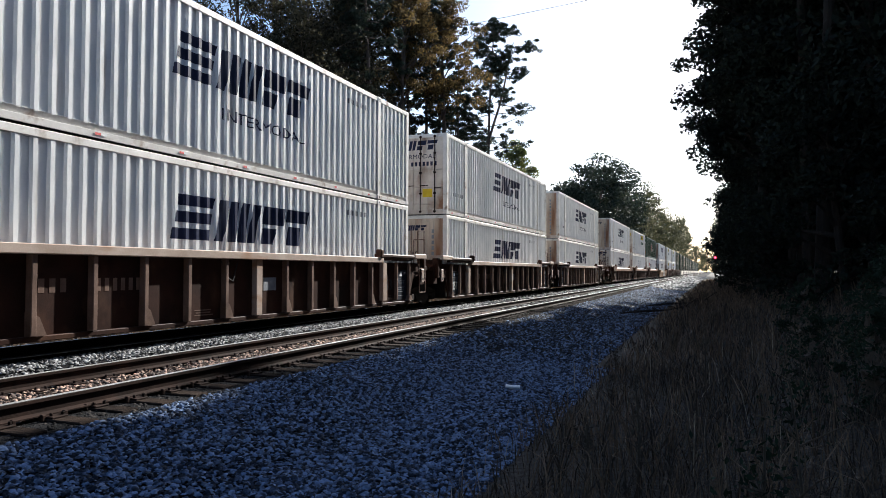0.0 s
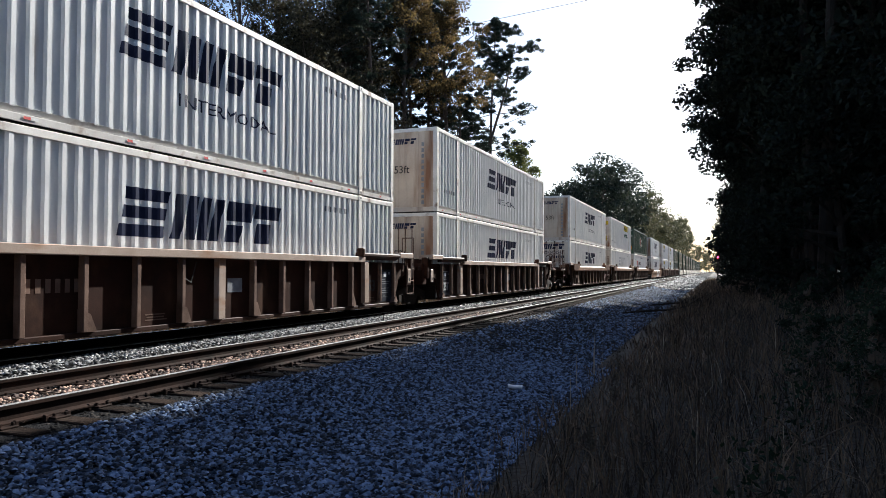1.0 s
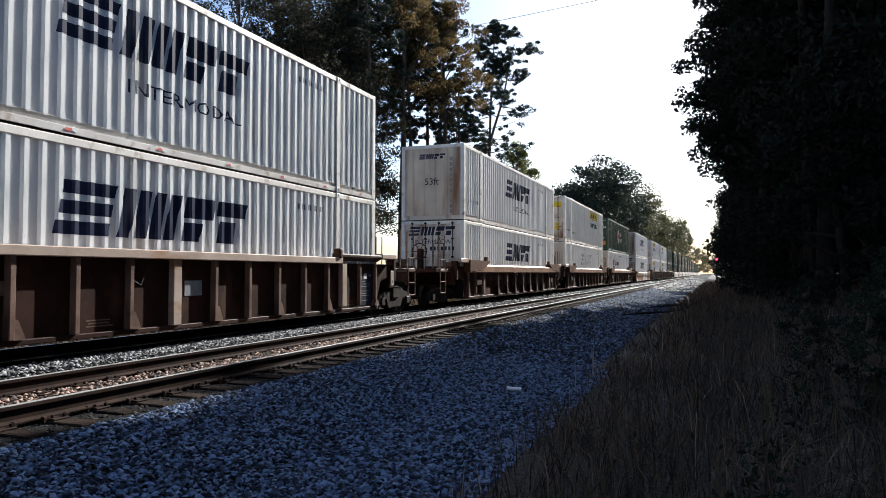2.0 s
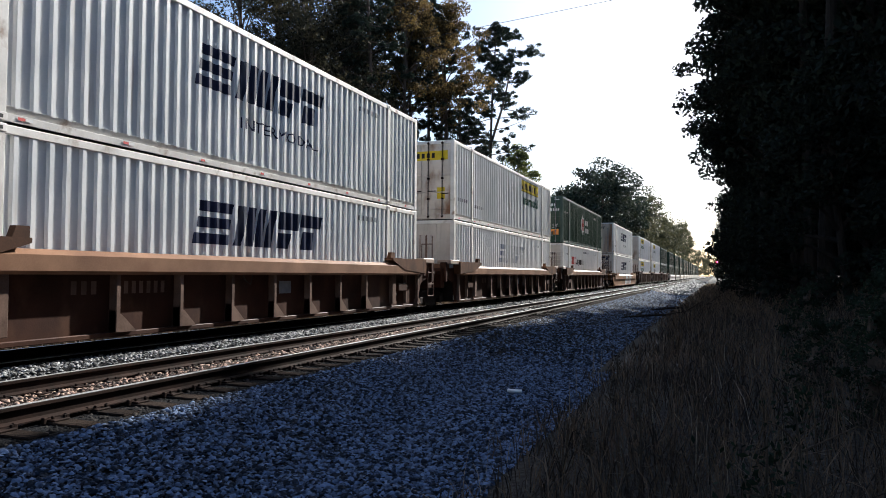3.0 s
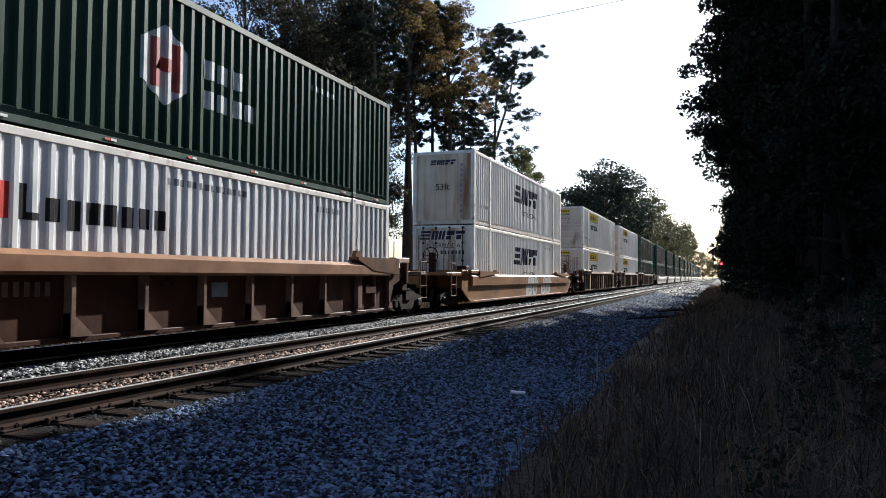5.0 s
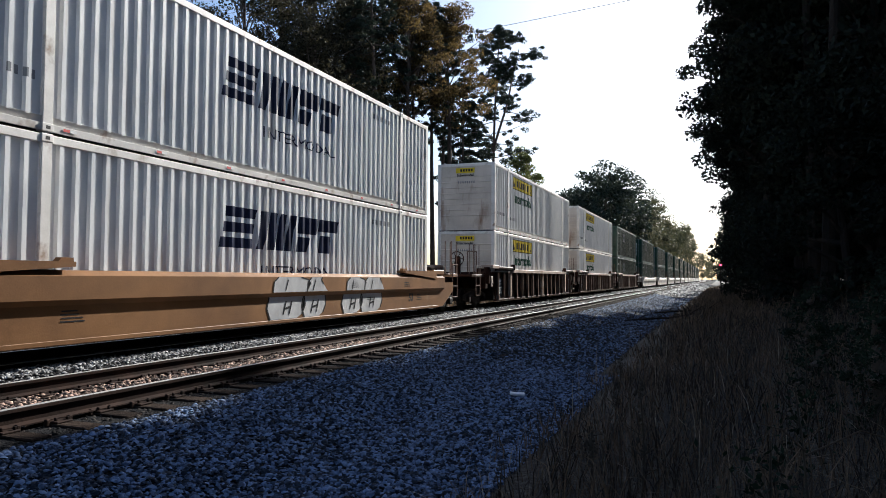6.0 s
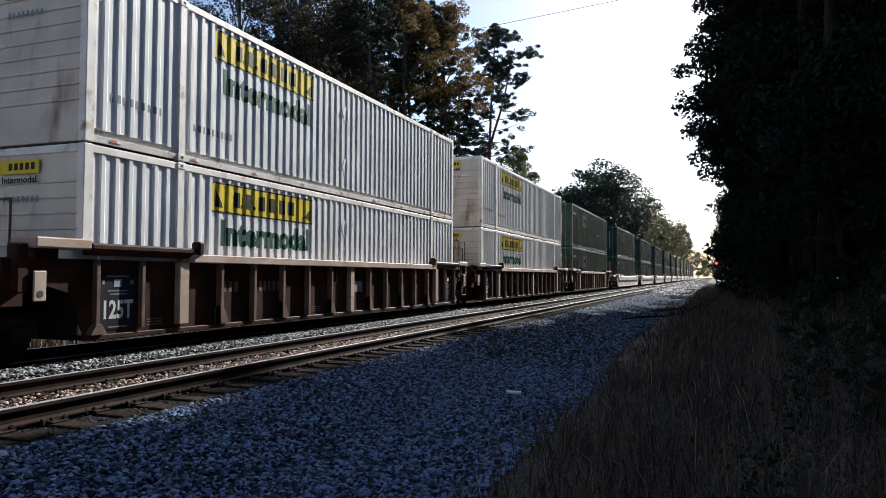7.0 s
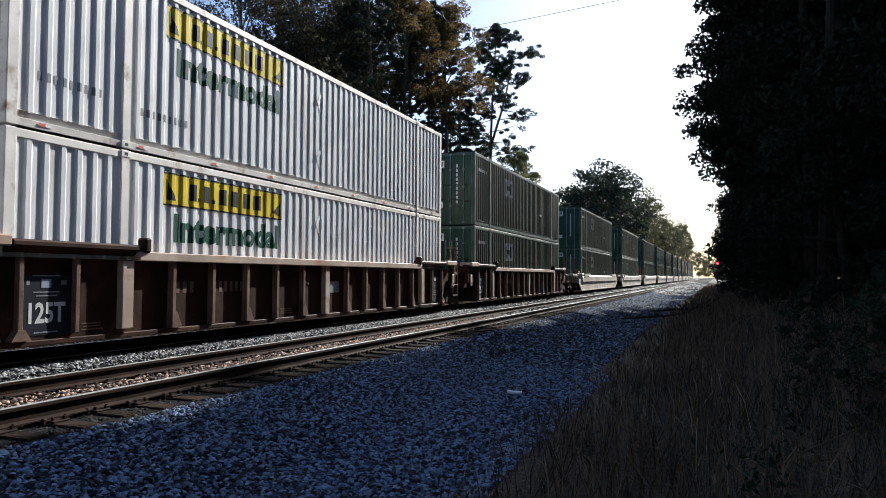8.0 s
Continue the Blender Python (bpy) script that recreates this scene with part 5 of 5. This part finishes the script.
# ---- grass, weeds, small things ----
def grass():
    rng = np.random.default_rng(71)
    n = 72000
    x = rng.uniform(-2.6, 7.5, n)
    y = 1.8 + 130 * rng.uniform(0, 1, n) ** 3.4
    x = np.concatenate([x, rng.uniform(-2.6, 7.5, 16000)])
    y = np.concatenate([y, rng.uniform(-12, 1.9, 16000)])
    n = len(x)
    edge = -2.25 - 0.28 * (y < 7) + 0.42 * np.sin(y * 1.3) + 0.25 * np.sin(y * 3.1 + 1)
    keep = (x > edge + rng.uniform(0, 0.8, n)) & (x ** 2 + y ** 2 > np.where(y > 1.2, 2.2, 0.9) ** 2)
    x, y = x[keep], y[keep]
    n = len(x)
    h = rng.uniform(0.16, 0.62, n) * np.clip(0.45 + (x + 2.2) * 0.5, 0.45, 1.1)
    w = rng.uniform(0.0018, 0.0055, n) * (1 + np.clip(y, 0, None) * 0.07)
    a = rng.uniform(0, 6.283, n)
    bend = rng.uniform(0.1, 1.15, n) * h
    z = ground_z(x, y) - 0.02
    b = rng.uniform(0, 6.283, n)
    p0 = np.stack([x, y, z], -1)
    side = np.stack([np.cos(a) * w, np.sin(a) * w, 0 * w], -1)
    mid = p0 + np.stack([np.cos(b) * bend * 0.3, np.sin(b) * bend * 0.3, h * 0.6], -1)
    tip = p0 + np.stack([np.cos(b) * bend, np.sin(b) * bend, h * (1.0 - 0.25 * bend / h)], -1)
    V = np.stack([p0 - side, p0 + side, mid + side * 0.8, mid - side * 0.8, tip + side * 0.15, tip - side * 0.15], 1).reshape(-1, 3)
    i = 6 * np.arange(n)[:, None]
    F = np.concatenate([i + np.array([[0, 1, 2, 3]]), i + np.array([[3, 2, 4, 5]])])
    tagged(new("bank_grass", raw_mesh("bank_grass", V, F, "grass")), "long dry brown grass on the shaded bank", "grass", kind="stuff")


def weed(x, y, h, seed, leafy):
    rng = np.random.default_rng(seed)
    z = float(ground_z(np.array(x), np.array(y)))
    t = thing("weed", "dark dry weed stalk standing in the grass", "plant", "weeds in the grass")
    t.matrix_basis = pose(x, y, z - 0.03)
    bm = bmesh.new()
    tube(bm, [(0, 0, 0), (0.02, 0.01, h * 0.5), (rng.uniform(-0.06, 0.06), 0, h)], [0.014, 0.011, 0.006], 5)
    for k in range(9):
        u = rng.uniform(0.3, 0.98)
        a = rng.uniform(0, 6.28)
        b = bmesh.new()
        tube(b, [(0.02 * u, 0.01, h * u), (0.12 * math.cos(a), 0.12 * math.sin(a), h * u + rng.uniform(0.02, 0.12))], [0.006, 0.003], 4)
        part("twig", b, "weed", t)
    part("stalk", bm, "weed", t)
    m = 160 if leafy else 60
    p = np.stack([rng.normal(0, 0.035 + 0.08 * leafy, m), rng.normal(0, 0.035 + 0.08 * leafy, m), h * rng.uniform(0.45 if not leafy else 0.15, 1.0, m)], -1)
    V, F = leaf_quads(p, 0.022 + 0.006 * leafy, rng)
    o = new("leaves", raw_mesh("leaves", V, F, "weedleaf" if leafy else "weed"))
    o.parent = t


def straws():
    """Long bleached stems leaning and lying in the bank grass."""
    rng = np.random.default_rng(77)
    n = 170
    y = 2.6 + 14 * rng.uniform(0, 1, n) ** 1.4
    x = -2.0 + rng.uniform(0, 1, n) ** 1.3 * 6.5
    keep = x ** 2 + y ** 2 > 2.6 ** 2
    x, y = x[keep], y[keep]
    n = len(x)
    lying = rng.uniform(0, 1, n) ** 2
    h = rng.uniform(0.25, 0.75, n)
    a = rng.uniform(0, 6.283, n)
    way = np.stack([np.cos(a), np.sin(a), 0 * a], -1) * (h * lying)[:, None]
    base = np.stack([x, y, ground_z(x, y) + 0.05 + 0.15 * lying], -1)
    up = np.stack([0 * h, 0 * h, h * (1.05 - lying)], -1)
    side = np.stack([-np.sin(a), np.cos(a), 0 * a], -1) * 0.0022 * (1 + 0.06 * y)[:, None]
    rise = np.array([0, 0, 0.004]) * (1 + 0.06 * y)[:, None]
    mid, tip = base + way * 0.4 + up * 0.6, base + way + up
    V = np.stack([base - side, base + side, mid + side + rise, mid - side + rise, tip + side * 0.4, tip - side * 0.4], 1).reshape(-1, 3)
    i = 6 * np.arange(n)[:, None]
    F = np.concatenate([i + np.array([[0, 1, 2, 3]]), i + np.array([[3, 2, 4, 5]])])
    tagged(new("straws", raw_mesh("straws", V, F, "straw")), "bleached dry stems leaning in the bank grass", "grass", kind="stuff")


def far_grass():
    """Rank grass and low brush along the far side of the line."""
    rng = np.random.default_rng(73)
    n = 28500
    x, y = rng.uniform(-18.5, -13.6, n), rng.uniform(-8, 130, n)
    h = rng.uniform(0.3, 1.25, n) * np.clip((-13.2 - x) * 0.6, 0.3, 1.0)
    p0 = np.stack([x, y, ground_z(x, y) - 0.03], -1)
    a, b = rng.uniform(0, 6.283, n), rng.uniform(0, 6.283, n)
    side = np.stack([np.cos(a), np.sin(a), 0 * a], -1) * rng.uniform(0.02, 0.06, n)[:, None]
    tip = p0 + np.stack([np.cos(b) * h * 0.3, np.sin(b) * h * 0.3, h], -1)
    V = np.stack([p0 - side, p0 + side, tip + side * 0.3, tip - side * 0.3], 1).reshape(-1, 3)
    tagged(new("far_grass", raw_mesh("far_grass", V, np.arange(4 * n).reshape(-1, 4), "grass")), "rank dry grass beyond the train", "grass", kind="stuff")


grass()
straws()
far_grass()
for i, (wx, wy, wh, wl) in enumerate(((-0.12, 10.2, 1.05, False), (-0.55, 5.6, 0.95, False), (-1.2, 9.0, 0.55, False), (0.6, 6.5, 0.8, True), (0.25, 4.6, 0.75, True), (1.5, 5.2, 0.9, False),
                                      (0.9, 9.0, 0.8, True), (-1.0, 6.0, 0.5, False), (1.9, 7.8, 1.0, True), (-1.55, 12.2, 0.5, False), (0.4, 13.0, 0.9, False), (2.4, 4.6, 0.9, True), (1.0, 3.6, 0.6, True))):
    weed(wx, wy, wh, 80 + i, wl)


def litter_cup(x, y):
    z = float(ground_z(np.array(x), np.array(y)))
    bm = bmesh.new()
    lathe(bm, [(-0.11, 0.030), (-0.10, 0.038), (-0.02, 0.040), (0.05, 0.034), (0.10, 0.041), (0.115, 0.036)], (0, 0, 0), 14)
    for v in bm.verts:
        v.co.z = v.co.z * 0.72 + 0.006 * math.sin(v.co.x * 60)
    o = part("plastic_cup", bm, "litter")
    o.matrix_basis = pose(x, y, z + 0.065, 0, 4, 18)
    tagged(o, "crushed white plastic cup lying on the ballast", "litter")


litter_cup(-2.93, 10.8)


def fallen_branches(x, y):
    """A dark dead branch dragged to the edge of the ballast."""
    rng = np.random.default_rng(91)
    z = float(ground_z(np.array(x), np.array(y)))
    t = thing("fallen_branch", "dead dark branch lying at the ballast's edge", "branch")
    t.matrix_basis = pose(x, y, z - 0.02, 0, 0, 12)
    bm = bmesh.new()
    main = [(-1.5, 0.2, 0.05), (-0.5, 0.0, 0.16), (0.4, -0.1, 0.22), (1.5, 0.1, 0.42)]
    tube(bm, main, [0.03, 0.05, 0.045, 0.015], 6)
    part("limb", bm, "barkdark", t)
    for k in range(14):
        p = Vector(main[k % 3]).lerp(Vector(main[k % 3 + 1]), 0.2 + 0.05 * k)
        d = Vector((rng.uniform(-0.6, 0.8), rng.uniform(-0.7, 0.7), rng.uniform(0.0, 0.6)))
        bm = bmesh.new()
        tube(bm, [p, p + d * 0.6 + Vector((0, 0, 0.05)), p + d], [0.02, 0.012, 0.004], 5)
        part("twig", bm, "barkdark", t)


fallen_branches(-2.35, 32.0)
fallen_branches(-1.6, 38.0)


def dead_shrub(x, y):
    z = float(ground_z(np.array(x), np.array(y)))
    t = thing("dead_shrub", "bare dead shrub with long thin twigs", "plant")
    t.matrix_basis = pose(x, y, z - 0.03)
    bm = bmesh.new()
    tube(bm, [(0, 0, 0), (0.01, 0, 0.4), (-0.02, 0.01, 0.82)], [0.011, 0.009, 0.004], 5)
    part("stem", bm, "weed", t)
    for tip, mid in (((0.62, 0.36, 0.70), (0.3, 0.2, 0.80)), ((-0.26, -0.1, 0.86), (-0.12, -0.05, 0.82)), ((0.16, -0.2, 0.6), (0.08, -0.1, 0.52)), ((-0.2, 0.2, 0.55), (-0.1, 0.1, 0.5))):
        bm = bmesh.new()
        tube(bm, [(0, 0, mid[2] - 0.12), mid, tip], [0.006, 0.005, 0.002], 5)
        part("twig", bm, "grass", t)


dead_shrub(0.445, 4.45)


def signal(x, y):
    z = float(ground_z(np.array(x), np.array(y)))
    t = thing("railway_signal", "line-side signal mast with two lit red heads", "signal")
    t.matrix_basis = pose(x, y, z)
    bm = bmesh.new()
    tube(bm, [(0, 0, -0.1), (0, 0, 7.0)], 0.09, 8)
    rbox(bm, -0.3, 0.3, -0.3, 0.3, -0.1, 0.4, 0.03)
    part("mast", bm, "steel", t)
    for h in (4.35, 6.25):
        bm = bmesh.new()
        rbox(bm, -0.3, 0.3, -0.14, 0.0, h - 0.34, h + 0.34, 0.08)
        head = part("signal_head", bm, "gap", t, "black signal backboard")
        bm = bmesh.new()
        bmesh.ops.create_circle(bm, cap_ends=True, segments=16, radius=0.17, matrix=pose(0, -0.15, h, 90))
        part("lens", bm, "signal", head, "glowing red lens")
        bm = bmesh.new()
        prism(bm, [(0.2 * math.cos(radians(a)), h + 0.2 * math.sin(radians(a))) for a in range(0, 181, 20)] + [(0.18 * math.cos(radians(a)), h + 0.18 * math.sin(radians(a))) for a in range(180, -1, -20)], -0.4, -0.14)
        part("hood", bm, "gap", head)


signal(0.45, 150)


def wires():
    mid, way = Vector((-16.0, 42.0, 0)), Vector((-0.984, 0.179, 0))
    for h in (16.6, 19.2, 21.8, 23.6):
        bm = bmesh.new()
        tube(bm, [mid + way * s + Vector((0, 0, h + 0.0004 * s * s)) for s in range(-60, 121, 12)], 0.014, 5)
        o = part("power_line", bm, "wire")
        tagged(o, "thin dark overhead wire crossing the line", "wire", "overhead wires", "structure")


wires()


# ---- what moves ----
def motions():
    for ob, y, z in TRAIN:
        walk(ob, [(t, pose(CAR_X, y - SPEED * t, z)) for t in (0.0, 2.0, 4.0, 6.0, 8.0)])


motions()
